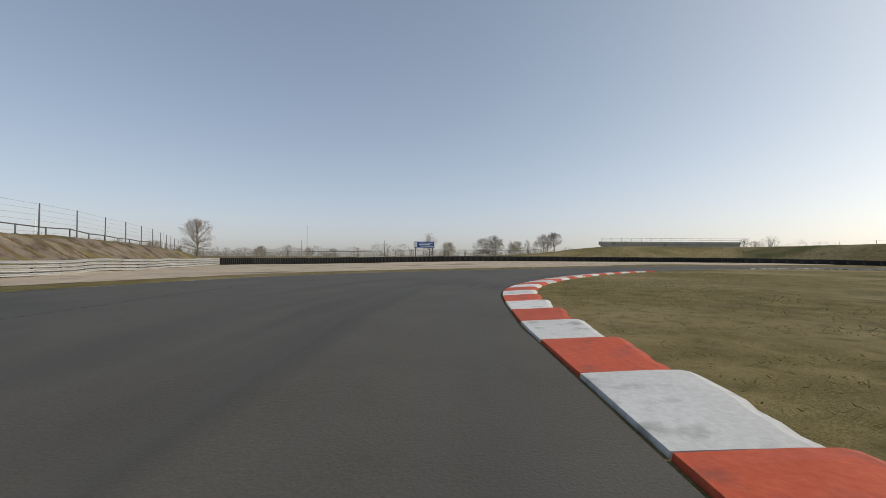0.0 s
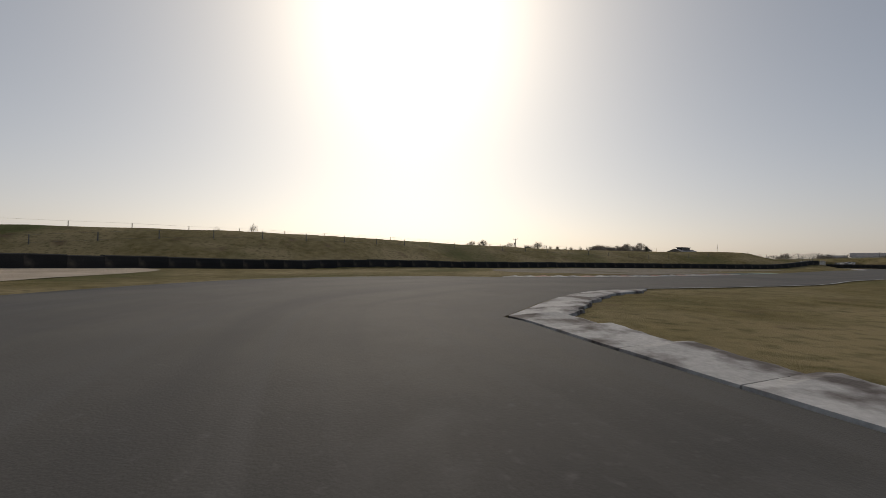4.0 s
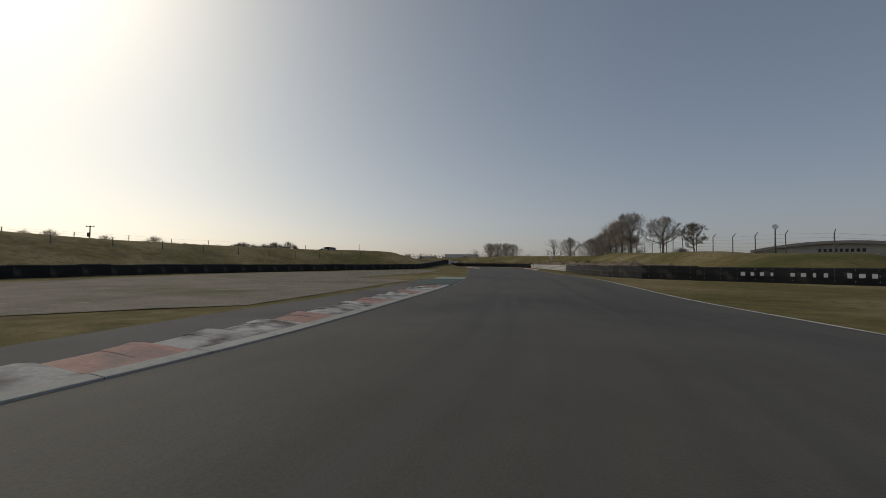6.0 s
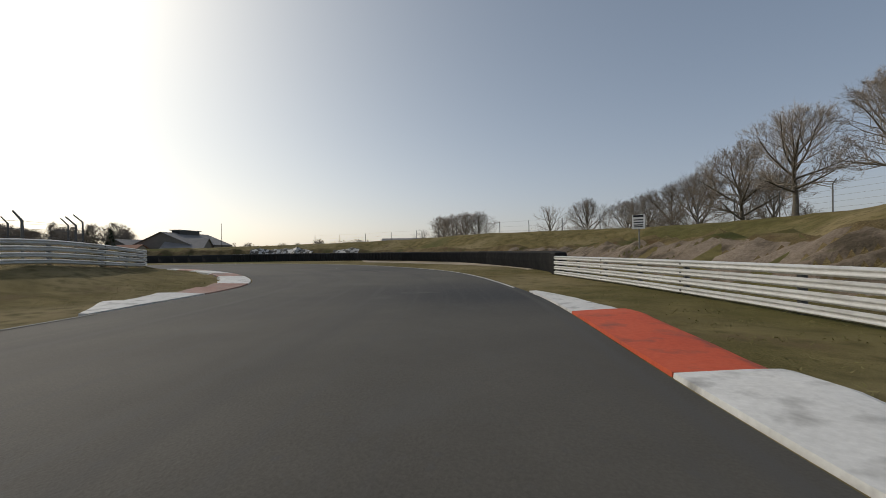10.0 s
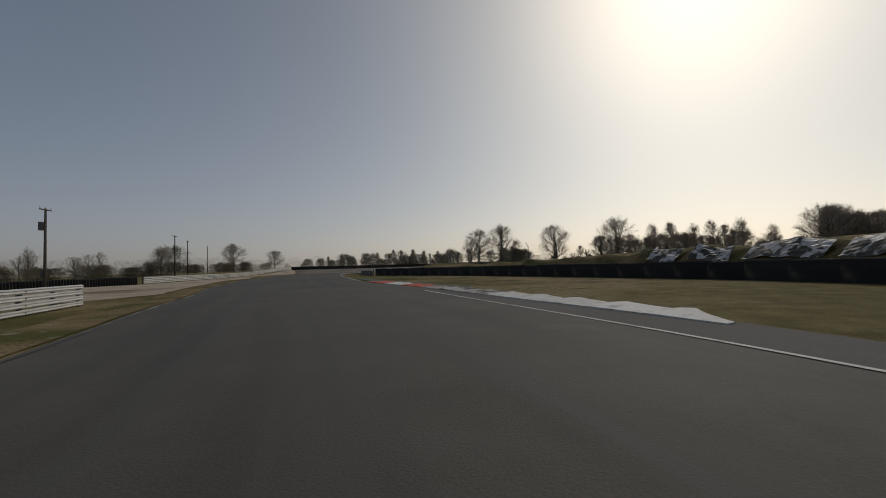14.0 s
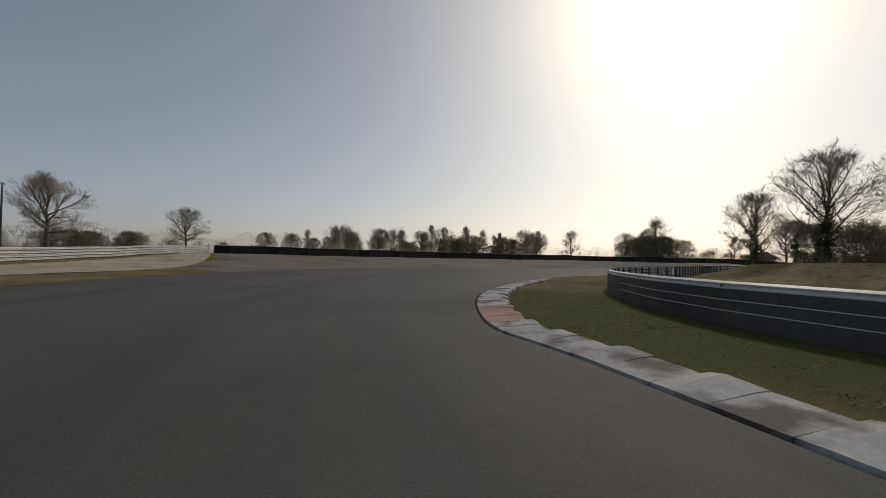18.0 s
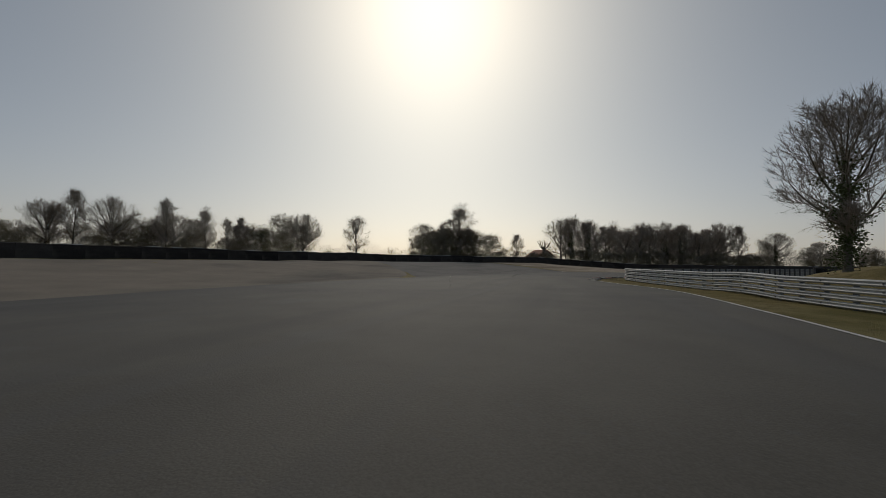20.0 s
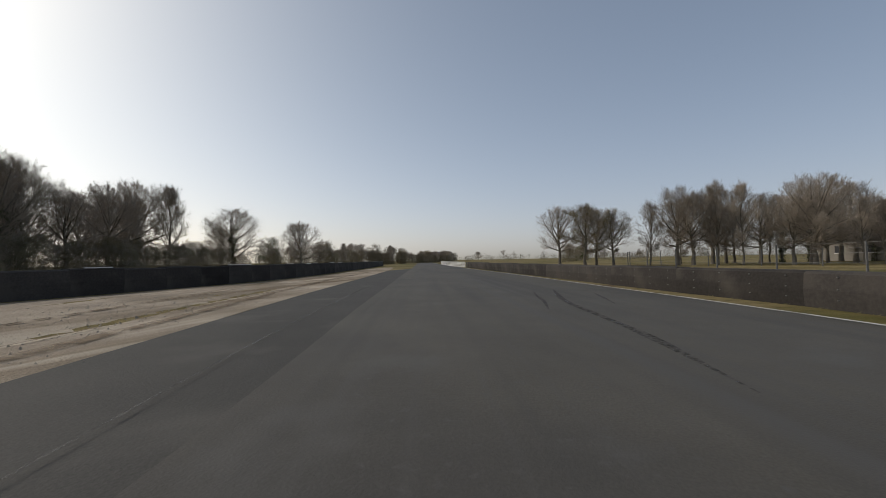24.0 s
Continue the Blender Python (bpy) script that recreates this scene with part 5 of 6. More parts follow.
# ---- eroded banks ----
def eroded_bank(name, lip, run, label, mat="earth", seed=1, foot=2.8, deep=1.0):
    """An earth slope below a grass lip, cut by slanting rills; run: which side of the lip line the slope falls to."""
    line = spline(lip, 0.15)
    out = normals(line) * run
    rnd = random.Random(seed)
    rills, s = [], 0.0
    while s < 0.15 * len(line) + 4:
        s += rnd.uniform(0.7, 2.2)
        rills.append((s, rnd.uniform(0.1, 0.2), rnd.uniform(0.18, 0.36), rnd.uniform(1.2, 2.2), rnd.uniform(-0.2, 0.3), rnd.uniform(0.6, 1.1)))
    rows_n = 15
    V, F, grown_shaded, cuts = [], [], [], []
    for k, (p, o) in enumerate(zip(line, out)):
        s = k * 0.15
        near_rills = [g for g in rills if abs(g[0] - s) < 3]
        wave = noise.noise((s * 0.3, seed, 0)) * 0.2
        lip_z = max(height(*p), height(*(p - o * 1.2)) - 0.05) + 0.05 + 0.12 * noise.noise((s * 0.5, seed, 9))
        toe_z = height(*(p + o * (foot + 0.4))) - 0.03
        for r in range(rows_n):
            u = r / (rows_n - 1)
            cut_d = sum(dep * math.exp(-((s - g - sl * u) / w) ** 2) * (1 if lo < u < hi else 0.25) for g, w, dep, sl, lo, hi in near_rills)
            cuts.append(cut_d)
            q = p + o * (u * foot - 0.5 * (r == 0) + wave * u * (1 - u) * 2)
            z = lip_z * (1 - u ** 1.15) + toe_z * u ** 1.15
            z += 0.05 * noise.noise((q[0] * 1.6, q[1] * 1.6, seed)) - deep * cut_d * (0.25 + 2.4 * u * (1 - u))
            V.append((q[0], q[1], max(z + 0.05, height(q[0], q[1]) + 0.02) if r < rows_n - 1 else toe_z - 0.05))
    for k in range(len(line) - 1):
        for r in range(rows_n - 1):
            a = k * rows_n + r
            F.append((a, a + 1, a + rows_n + 1, a + rows_n) if run < 0 else (a, a + rows_n, a + rows_n + 1, a + 1))
            grown_shaded.append(1 if cuts[a] + cuts[a + rows_n] > 0.19 or r < 2 else 0)    # dead grass on the lip and in the rills, also painting the rills' shade
    tagged(new(name, mesh_of(name, V, F, [M[mat], M["dead_grass"]], grown_shaded, smooth=True)), label, "earth bank", kind="structure")


LIP_WEST = [(-24.5, -28), (-25.5, 8), (-28, 28), (-34.4, 48.9)]
LIP_SOUTH = [(66.6, -9.4), (69.1, -15), (74.5, -25), (80.5, -33.7), (84.3, -42.6), (90.5, -51.9), (95.7, -59.9), (98.5, -67.6), (107.2, -73.1), (122.4, -75.9), (132.1, -80.6), (147.7, -73.7), (161.3, -59.3), (171.2, -50.1), (179.1, -42.3), (185, -32.5), (189, -23.5)]
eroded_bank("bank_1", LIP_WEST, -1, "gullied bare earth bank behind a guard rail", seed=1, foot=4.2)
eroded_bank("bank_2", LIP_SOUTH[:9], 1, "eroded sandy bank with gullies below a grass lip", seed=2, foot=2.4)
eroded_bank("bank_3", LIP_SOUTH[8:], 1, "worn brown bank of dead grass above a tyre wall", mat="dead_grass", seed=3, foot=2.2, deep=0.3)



def sheeting(lip, run, seed, foot=2.2):
    """Crumpled white sheeting draped over the upper half of a bank."""
    line = spline(lip, 0.25)
    out = normals(line) * run
    V, F = [], []
    for k, (p, o) in enumerate(zip(line, out)):
        for r in range(9):
            u = max(0.0, 0.55 * r / 8 + 0.06 * noise.noise((k * 0.12, seed, 4)))
            q = p + o * u * foot
            fold = 0.14 * noise.noise((k * 0.3 + r * 0.35, r * 0.15, seed)) + 0.05 * noise.noise((k * 0.9, r * 0.8, seed))
            lip_z = max(height(*p), height(*(p - o * 1.2)) - 0.05) + 0.1
            toe_z = height(*(p + o * (foot + 0.4)))
            z = max(lip_z * (1 - u ** 1.15) + toe_z * u ** 1.15, height(*q)) + 0.12 + fold
            V.append((q[0], q[1], z))
    for k in range(len(line) - 1):
        for r in range(8):
            a = k * 9 + r
            F.append((a, a + 9, a + 10, a + 1) if run > 0 else (a, a + 1, a + 10, a + 9))
    me = mesh_of("ground_sheet", V, F, M["sheet"])
    tagged(new("ground_sheet", me), "crumpled white plastic sheeting draped over an earth bank", "sheeting", group="sheeting on the bank")


for n_sheet, piece in enumerate(([(136, -79.4), (138, -78.6), (140, -77.6)], [(143, -76), (147.7, -73.7), (151, -70.2)], [(172.3, -49.1), (174, -47.4), (175.5, -45.9)], [(176, -45.4), (177.6, -43.8), (179.1, -42.3)], [(179.7, -41.4), (181.1, -39.2)], [(181.6, -38.4), (182.8, -36.4)])):
    sheeting(piece, 1, n_sheet * 7 + 2)


# ---- fences ----
def fence(points, pitch, tall, label, crank=0.35, wires=5, lean_side=1):
    seg = spline(points, pitch)
    z0 = height(*seg[0])
    top = empty("wire_fence", pose(*seg[0], z0), label, "fence")
    v, f = joined(tube_data((0, 0, -0.3), (0, 0, tall), 0.05, 0.045, 6), tube_data((0, 0, tall - 0.02), (0, crank * lean_side, tall + crank), 0.04, 0.03, 6))
    post = mesh_of("fence_post", v, f, M["post"])
    n = normals(seg)
    tops = []
    for p, o in zip(seg, n):
        z = height(*p) - z0
        part_of("fence_post", post, top, Matrix.Translation((p[0] - seg[0][0], p[1] - seg[0][1], z)) @ Matrix.Rotation(math.atan2(o[1], o[0]) - math.pi / 2 + random.uniform(-0.1, 0.1), 4, "Z") @ Matrix.Rotation(random.uniform(-0.02, 0.02), 4, "X"))
        tops.append(Vector((p[0] - seg[0][0], p[1] - seg[0][1], z)))
    for k in range(wires):
        hgt = tall * (0.15 + 0.83 * k / (wires - 1))
        V = [(a.x, a.y + dy, a.z + hgt + dz) for a in tops for dy, dz in ((0, 0.007), (-0.007, -0.005), (0.007, -0.005))]
        F = [(3 * i + j, 3 * i + (j + 1) % 3, 3 * i + 3 + (j + 1) % 3, 3 * i + 3 + j) for i in range(len(tops) - 1) for j in range(3)]
        part_of("wire", mesh_of("wire", V, F, M["post"]), top)
    return top


fence([(-24.8, -28), (-26.8, 8), (-29.8, 28.4), (-36.8, 50.3), (-49.1, 74.7)], 4.5, 2.5, "tall steel post and wire fence on an earth bank", crank=0.02, wires=6)
fence([(-44.8, 64.3), (-33.5, 86), (-14.1, 89.7), (10.7, 96.4), (26.3, 107)], 5.0, 1.6, "low wire fence behind the first corner", crank=0.02, wires=3)
fence([(48.4, -11.2), (54.3, -13), (58.9, -19.1), (65, -29), (68.6, -37.9), (73.7, -46.8), (79.7, -56.3), (79.2, -61.6), (83.5, -68.4), (90.4, -75.2)], 3.5, 1.85, "steel post and wire fence along a grass bank", lean_side=-1)
fence([(90.4, -75.2), (102.9, -79.9), (116.8, -84.1), (130.8, -88.9), (149.8, -82.1)], 5.0, 1.5, "low wire fence on the crest of a bank", crank=0.02, wires=3)
fence([(110.3, -32.8), (111.6, -37.3), (112.4, -38), (114.7, -38.7), (118.5, -40), (121.7, -39.5), (129.2, -34.1), (139.6, -23.6)], 3.6, 1.35, "steel fence with cranked tops inside the bend", crank=0.35)
fence([(191.5, -26), (196, -15), (201, -7.5), (207, -2), (217.9, 2.7)], 4.0, 1.9, "wire fence with cranked posts on an infield bank", crank=0.4, lean_side=1)
fence([(206.8, 3.6), (234.1, 8.1), (254.9, 2.6), (260.1, -7), (264.7, -22), (276.3, -55.8), (267.5, -61.8), (231.5, -44)], 4.5, 1.7, "wire fence on the infield grass bank", crank=0.02, wires=4)
fence([(87.1, 95.7), (98.6, 69.3), (111.4, 47.1), (120.2, 22.5), (126.4, 4.9), (126.7, -11.7)], 6.0, 0.9, "low post fence along the grass bank", crank=0.02, wires=2)
fence([(38.9, 98.8), (70.3, 104.7), (78, 85), (88.4, 60.8), (101.2, 41.9), (109.7, 18.7), (113.6, 0.9), (115.4, -15.7)], 5.0, 0.9, "low wire fence halfway up the grass bank", crank=0.02, wires=2)


def rail_fence(points, pitch, tall, label):
    seg = spline(points, pitch)
    z0 = height(*seg[0])
    top = empty("rail_fence", pose(*seg[0], z0), label, "fence")
    post = mesh_of("post", *tube_data((0, 0, -0.3), (0, 0, tall), 0.05, 0.05, 6), M["post"])
    at = [Vector((p[0] - seg[0][0], p[1] - seg[0][1], height(*p) - z0)) for p in seg]
    for a in at:
        part_of("post", post, top, Matrix.Translation(a))
    for a, b in zip(at[:-1], at[1:]):
        part_of("rail", mesh_of("rail", *tube_data(a + Vector((0, 0, tall - 0.06)), b + Vector((0, 0, tall - 0.06)), 0.05, 0.05, 6), M["post"]), top)


rail_fence([(-25.4, -28), (-27.5, 8), (-30.5, 29), (-37.5, 50.9)], 3.0, 1.0, "low steel rail along the crest of an earth bank")
rail_fence([(-43.8, 66.3), (-32.5, 84), (-13.2, 86.1), (10.5, 93), (25.3, 103.3)], 4.0, 1.3, "long dark rail fence behind the first corner")


# ---- poles ----
def utility_pole(x, y, tall, label, arm=1.5, box=False):
    z = height(x, y)
    top = empty("utility_pole", pose(x, y, z, 0, 0, random.uniform(30, 60)), label, "pole")
    part_of("shaft", mesh_of("shaft", *tube_data((0, 0, -0.3), (0, 0, tall), 0.14, 0.09, 10), M["wood"], smooth=True), top)
    if arm:
        bar = part_of("crossarm", box_mesh("crossarm", M["wood"], 0, 0, tall - 0.12, arm, 0.1, 0.1, bevel=0.01), top)
        for s in (-0.9, 0, 0.9):
            part_of("insulator", mesh_of("insulator", *tube_data((s * arm / 2, 0, tall - 0.07), (s * arm / 2, 0, tall + 0.14), 0.05, 0.03, 8), M["white"]), bar)
    if box:
        part_of("transformer", mesh_of("transformer", *joined(tube_data((0, 0.3, tall - 2.1), (0, 0.3, tall - 1.3), 0.26, 0.26, 12), tube_data((0, 0.1, tall - 1.7), (0, 0.3, tall - 1.7), 0.05, 0.05)), M["post"]), top)
        part_of("cable_box", box_mesh("cable_box", M["post"], 0, 0.2, 1.5, 0.3, 0.18, 0.7, bevel=0.02), top)
    return top


utility_pole(159.1, 13.6, 7.8, "dark wooden utility pole with a transformer", box=True)
utility_pole(186.9, 51.7, 9.0, "dark wooden utility pole with a crossarm")
utility_pole(199.8, 74.4, 9.0, "dark wooden utility pole with a crossarm")
utility_pole(218.3, 101.1, 9.0, "dark wooden utility pole with a crossarm")


def mast(x, y, tall, label, mat="post", head=False):
    z = height(x, y)
    top = empty("mast", pose(x, y, z), label, "mast")
    part_of("pole", mesh_of("pole", *tube_data((0, 0, -0.2), (0, 0, tall), 0.09, 0.05, 8), M[mat], smooth=True), top)
    if head:
        part_of("loudspeaker", mesh_of("loudspeaker", *tube_data((0, -0.15, tall), (0, 0.35, tall + 0.1), 0.08, 0.26, 12), M["white"]), top, label="white horn loudspeaker")


mast(-53.9, 158, 13.2, "thin dark mast in a field")
mast(-36.6, 35.7, 4.2, "white lamp mast behind the fence", "white")
mast(-53.2, 75.9, 5.6, "white lamp mast behind the fence", "white")
mast(-44.1, 124.1, 6, "thin dark mast in a field"), mast(-17.8, 121.1, 6, "thin dark mast in a field")
mast(201.6, -93.7, 9.5, "tall thin steel mast by the hall")
mast(55.4, -16.7, 2.6, "steel mast with a white loudspeaker", head=True)
mast(15.5, -27.4, 7.0, "thin steel mast beyond the bank")


# ---- grandstand terrace ----
def terrace():
    a, b = Vector((43, 108, 0)), Vector((80, 107, 0))
    d = b - a
    z = 4.55
    top = empty("grandstand", pose(a.x, a.y, z, 0, 0, math.degrees(math.atan2(d.y, d.x))), "long low concrete spectator terrace with a steel railing", "grandstand")
    L = d.length
    for i in range(7):
        w = L / 7
        part_of("wall_panel", box_mesh("wall_panel", M["concrete"], w * (i + 0.5), 0, 0.78, w - 0.03, 0.25, 0.55, bevel=0.02), top)
    for k in range(3):
        part_of("step", box_mesh("step", M["concrete"], L / 2, 0.7 + k * 0.8, 0.1 + k * 0.3, L - 0.2, 0.8, 0.9, bevel=0.02), top)
    for i in range(15):
        part_of("railing_post", mesh_of("railing_post", *tube_data((L * i / 14, 0, 1.0), (L * i / 14, 0, 2.0), 0.035, 0.035, 6), M["zinc"]), top)
    for zz in (1.5, 1.97):
        part_of("railing", mesh_of("railing", *tube_data((0, 0, zz), (L, 0, zz), 0.03, 0.03, 6), M["zinc"]), top)
    part_of("stair_rail", mesh_of("stair_rail", *joined(tube_data((L, 0, 1.97), (L + 1.4, -0.2, 0.6), 0.035, 0.035, 6), tube_data((L + 1.4, -0.2, 0.6), (L + 1.4, -0.2, -0.5), 0.035, 0.035, 6)), M["zinc"]), top)


terrace()


# ---- signs ----
def billboard():
    z = height(-3.8, 79.8)
    top = empty("billboard", pose(-3.8, 79.8, z, 0, 0, 8), "blue and white advertising board on two posts", "billboard")
    for x in (-1.7, 1.7):
        part_of("post", box_mesh("post", M["post"], x, 0.1, 1.2, 0.12, 0.12, 2.8), top)
    board = part_of("board", box_mesh("board", M["blue"], 0, 0, 2.9, 4.0, 0.08, 1.2, bevel=0.01), top)
    part_of("white_panel", box_mesh("white_panel", M["white"], -1.75, -0.05, 2.9, 0.7, 0.03, 1.0), board)
    for k, (x, w, zz) in enumerate(((0.4, 2.8, 3.2), (0.1, 2.2, 2.9), (0.5, 2.6, 2.6))):
        part_of("text_bar", box_mesh("text_bar", M["white"], x, -0.05, zz, w, 0.02, 0.14), board)


billboard()


def marshal_board(x, y, turn):
    z = height(x, y)
    top = empty("notice_board", pose(x, y, z, 0, 0, turn), "small white notice board on a steel post", "sign")
    part_of("post", mesh_of("post", *tube_data((0, 0, -0.2), (0, 0, 1.9), 0.03, 0.03, 8), M["zinc"]), top)
    plate = part_of("plate", box_mesh("plate", M["white"], 0, -0.04, 1.75, 0.62, 0.03, 0.72, bevel=0.005), top)
    part_of("header_bar", box_mesh("header_bar", M["dark"], 0, -0.06, 2.04, 0.5, 0.01, 0.1), plate)
    for zz in (1.85, 1.72, 1.59, 1.5):
        part_of("text_bar", box_mesh("text_bar", M["dark"], 0, -0.06, zz, 0.46, 0.01, 0.05), plate)


marshal_board(93.2, -54.6, 165)


def wall_lettering():
    """Pale painted bars along the face of the wall."""
    line = spline(WALL_WEST, 0.5)
    n = normals(line)
    picks = [k for k in range(len(line)) if 51.5 < line[k][0] < 58.5]
    p0 = line[picks[0]]
    top = empty("wall_lettering", pose(*p0, height(*p0)), "row of unreadable white painted letters on black rubber", "lettering")
    for i, k in enumerate(picks):
        if i % 5 == 4:
            continue
        p = line[k] + n[k] * 0.055 - p0
        turn = math.atan2(n[k][1], n[k][0]) - math.pi / 2
        tall = random.uniform(0.2, 0.3)
        part_of("text_bar", box_mesh("text_bar", M["white"], 0, 0, 0.55, random.uniform(0.12, 0.28), 0.02, tall, bevel=0.004), top, Matrix.Translation((p[0], p[1], 0)) @ Matrix.Rotation(turn, 4, "Z"))


wall_lettering()


# ---- tyre stacks ----
def torus_data(z, R=0.31, r=0.13, n=14, m=7):
    V, F = [], []
    for i in range(n):
        a = 2 * math.pi * i / n
        for j in range(m):
            b = 2 * math.pi * j / m
            V.append(((R + r * math.cos(b)) * math.cos(a), (R + r * math.cos(b)) * math.sin(a), z + 0.1 * math.sin(b)))
    for i in range(n):
        for j in range(m):
            F.append((i * m + j, ((i + 1) % n) * m + j, ((i + 1) % n) * m + (j + 1) % m, i * m + (j + 1) % m))
    return V, F


tyre_mesh = mesh_of("tyre", *torus_data(0), M["tyre"], smooth=True)


def tyre_stack(x, y, n, label):
    top = empty("tyre_stack", pose(x, y, height(x, y)), label, "tyre stack", group="tyre stacks at the rail end")
    for k in range(n):
        part_of("tyre", tyre_mesh, top, Matrix.Translation((random.uniform(-0.02, 0.02), random.uniform(-0.02, 0.02), 0.1 + 0.2 * k)))


for x, y in ((272.9, -10.3), (273.3, -11.1)):
    tyre_stack(x, y, 5, "stack of black tyres at the end of a guard rail")
for k in range(7):
    t = k / 6
    tyre_stack(49 - 8 * t, 3.7 + 0.6 * t, 4, "stack of black tyres beside a verge")


# ---- buildings ----
def gable(name, x, y, turn, L, W, wall_h, roof_h, label, wall="render_wall", roof="roof_slate", z=None, windows=3, lantern=False, door=True):
    z = height(x, y) if z is None else z
    top = empty(name, pose(x, y, z - 0.2, 0, 0, turn), label, "building")
    body = part_of("wall", box_mesh("wall", M[wall], 0, 0, wall_h / 2, L, W, wall_h, bevel=0.03), top)
    o, e = 0.5, 0.12
    for s in (1, -1):
        V = [(-L / 2 - o, s * (W / 2 + o), wall_h - 0.15), (L / 2 + o, s * (W / 2 + o), wall_h - 0.15), (L / 2 + o, 0, wall_h + roof_h), (-L / 2 - o, 0, wall_h + roof_h)]
        V += [(a, b, c + e) for a, b, c in V]
        F = [(0, 1, 2, 3), (4, 5, 6, 7), (0, 1, 5, 4), (1, 2, 6, 5), (2, 3, 7, 6), (3, 0, 4, 7)]
        part_of("roof_slope", mesh_of("roof_slope", V, F, M[roof]), top)
    for s in (1, -1):
        V = [(s * L / 2, -W / 2, wall_h), (s * L / 2, W / 2, wall_h), (s * L / 2, 0, wall_h + roof_h), (s * (L / 2 - 0.2), -W / 2, wall_h), (s * (L / 2 - 0.2), W / 2, wall_h), (s * (L / 2 - 0.2), 0, wall_h + roof_h)]
        part_of("gable_wall", mesh_of("gable_wall", V, [(0, 1, 2), (3, 5, 4), (0, 3, 4, 1), (1, 4, 5, 2), (2, 5, 3, 0)], M[wall]), top)
    for s in (1, -1):
        for k in range(windows):
            wx = L * ((k + 0.5) / windows - 0.5)
            w = part_of("window", box_mesh("window", M["dark"], wx, s * (W / 2 + 0.01), wall_h * 0.55, 1.1, 0.08, 1.1), top)
            part_of("frame", box_mesh("frame", M["white"], wx, s * (W / 2 + 0.03), wall_h * 0.55 - 0.6, 1.3, 0.12, 0.1), w)
    if lantern:
        lan = part_of("roof_lantern", box_mesh("roof_lantern", M["dark"], 0, 0, wall_h + roof_h + 0.2, L * 0.45, 2.4, 1.2), top)
        part_of("lantern_roof", box_mesh("lantern_roof", M[roof], 0, 0, wall_h + roof_h + 0.9, L * 0.5, 3.2, 0.25, bevel=0.05), lan)
    return top


gable("hall", 226.4, -96.3, 121.7, 22, 16, 4.2, 3.6, "large grey-roofed hall with a long roof lantern", wall="hall_wall", lantern=True, windows=5)
gable("hall_wing", 235.4, -87.1, 108.6, 14, 11, 3.6, 2.3, "lower wing of the hall with a pale slate roof", wall="hall_wall", windows=3)
gable("hall_gable", 217.6, -92.8, 47.5, 10, 11, 3.0, 3.0, "dark-roofed gabled porch of the hall", wall="hall_wall", windows=2)
gable("shed", 184.6, -156, 37, 18, 8, 4.6, 1.5, "long low dark-roofed shed behind the bank", wall="white", windows=4)
gable("shed", 13.3, -60, 79.1, 9, 6, 3.0, 1.4, "pale shed with a tiled roof beyond the bank", roof="roof_tile", windows=2)
gable("house", 224, -80.5, 20, 8, 5.5, 2.4, 1.7, "small pale house with an orange tiled roof", roof="roof_tile")
gable("house", 233.5, -84.5, 100, 8, 6, 2.4, 1.9, "pale gabled house behind the row of trees", windows=3)
gable("house", 331.5, 1.6, 15, 5, 4, 2.4, 1.6, "small low house with a brown roof behind the wall", roof="roof_tile", windows=2)
gable("far_building", 409.8, -411, 29.3, 22, 10, 8.0, 2.0, "far grey building on the horizon")


# ---- marks on the asphalt ----
def mark(name, points, width, mat, label, category):
    line = spline(points, 0.6)
    n = normals(line)
    w = np.array([width * (0.8 + 0.4 * noise.noise((k * 0.3, points[0][0], 0))) * min(1.0, 0.15 + k * 0.2, 0.15 + (len(line) - 1 - k) * 0.2) for k in range(len(line))])[:, None]
    ob = strip(name, line + n * w / 2, line - n * w / 2, 0.026, M[mat], 1, label, category)
    for v in ob.data.vertices:
        v.co.z = max(v.co.z, height(v.co.x, v.co.y) + 0.034)


SKID = ("curved black tyre mark on the asphalt", "tyre mark")
mark("tyre_mark_1", [(279.2, -6.4), (279.1, -7.8), (279.3, -9.7), (279.4, -13.4), (278.8, -16.2)], 0.26, "skid", *SKID)
mark("tyre_mark_2", [(277.9, -12.6), (277.8, -13.6), (277.6, -15.4)], 0.2, "skid", *SKID)
mark("tyre_mark_3", [(272.4, 3.9), (271, 5), (270.3, 5.8), (269.8, 7.3), (269.6, 9)], 0.2, "skid", *SKID)
mark("tyre_mark_4", [(274.2, 5.4), (274.6, 3.2), (275.2, -0.1), (275.1, -3.7)], 0.14, "skid", *SKID)
mark("tyre_mark_5", [(262, 25.2), (265.2, 24.5), (271.2, 22.4), (276.3, 19.2), (280.1, 13.9)], 0.22, "skid", *SKID)
mark("tyre_mark_8", [(268, 28.2), (270.8, 26.3), (275.9, 23.6), (282, 19.6), (287, 14)], 0.2, "skid", *SKID)
mark("tyre_mark_9", [(283.4, -26), (283.2, -24.5), (282.9, -23), (282.7, -21.2)], 0.2, "skid", *SKID)
mark("tyre_mark_10", [(282.8, -27), (282.4, -23.3), (281.7, -20.4), (281.2, -18.4), (280.8, -16)], 0.2, "skid", *SKID)
mark("tyre_mark_11", [(281.5, -25.6), (281.2, -22.5)], 0.2, "skid", *SKID)
mark("tyre_mark_6", [(-7.6, 6.4), (-7.4, 14.6), (-4.4, 22)], 0.12, "skid", *SKID)
mark("tyre_mark_7", [(103.8, -47.5), (107, -49.5), (111.1, -51), (116.3, -52.2)], 0.16, "skid", *SKID)
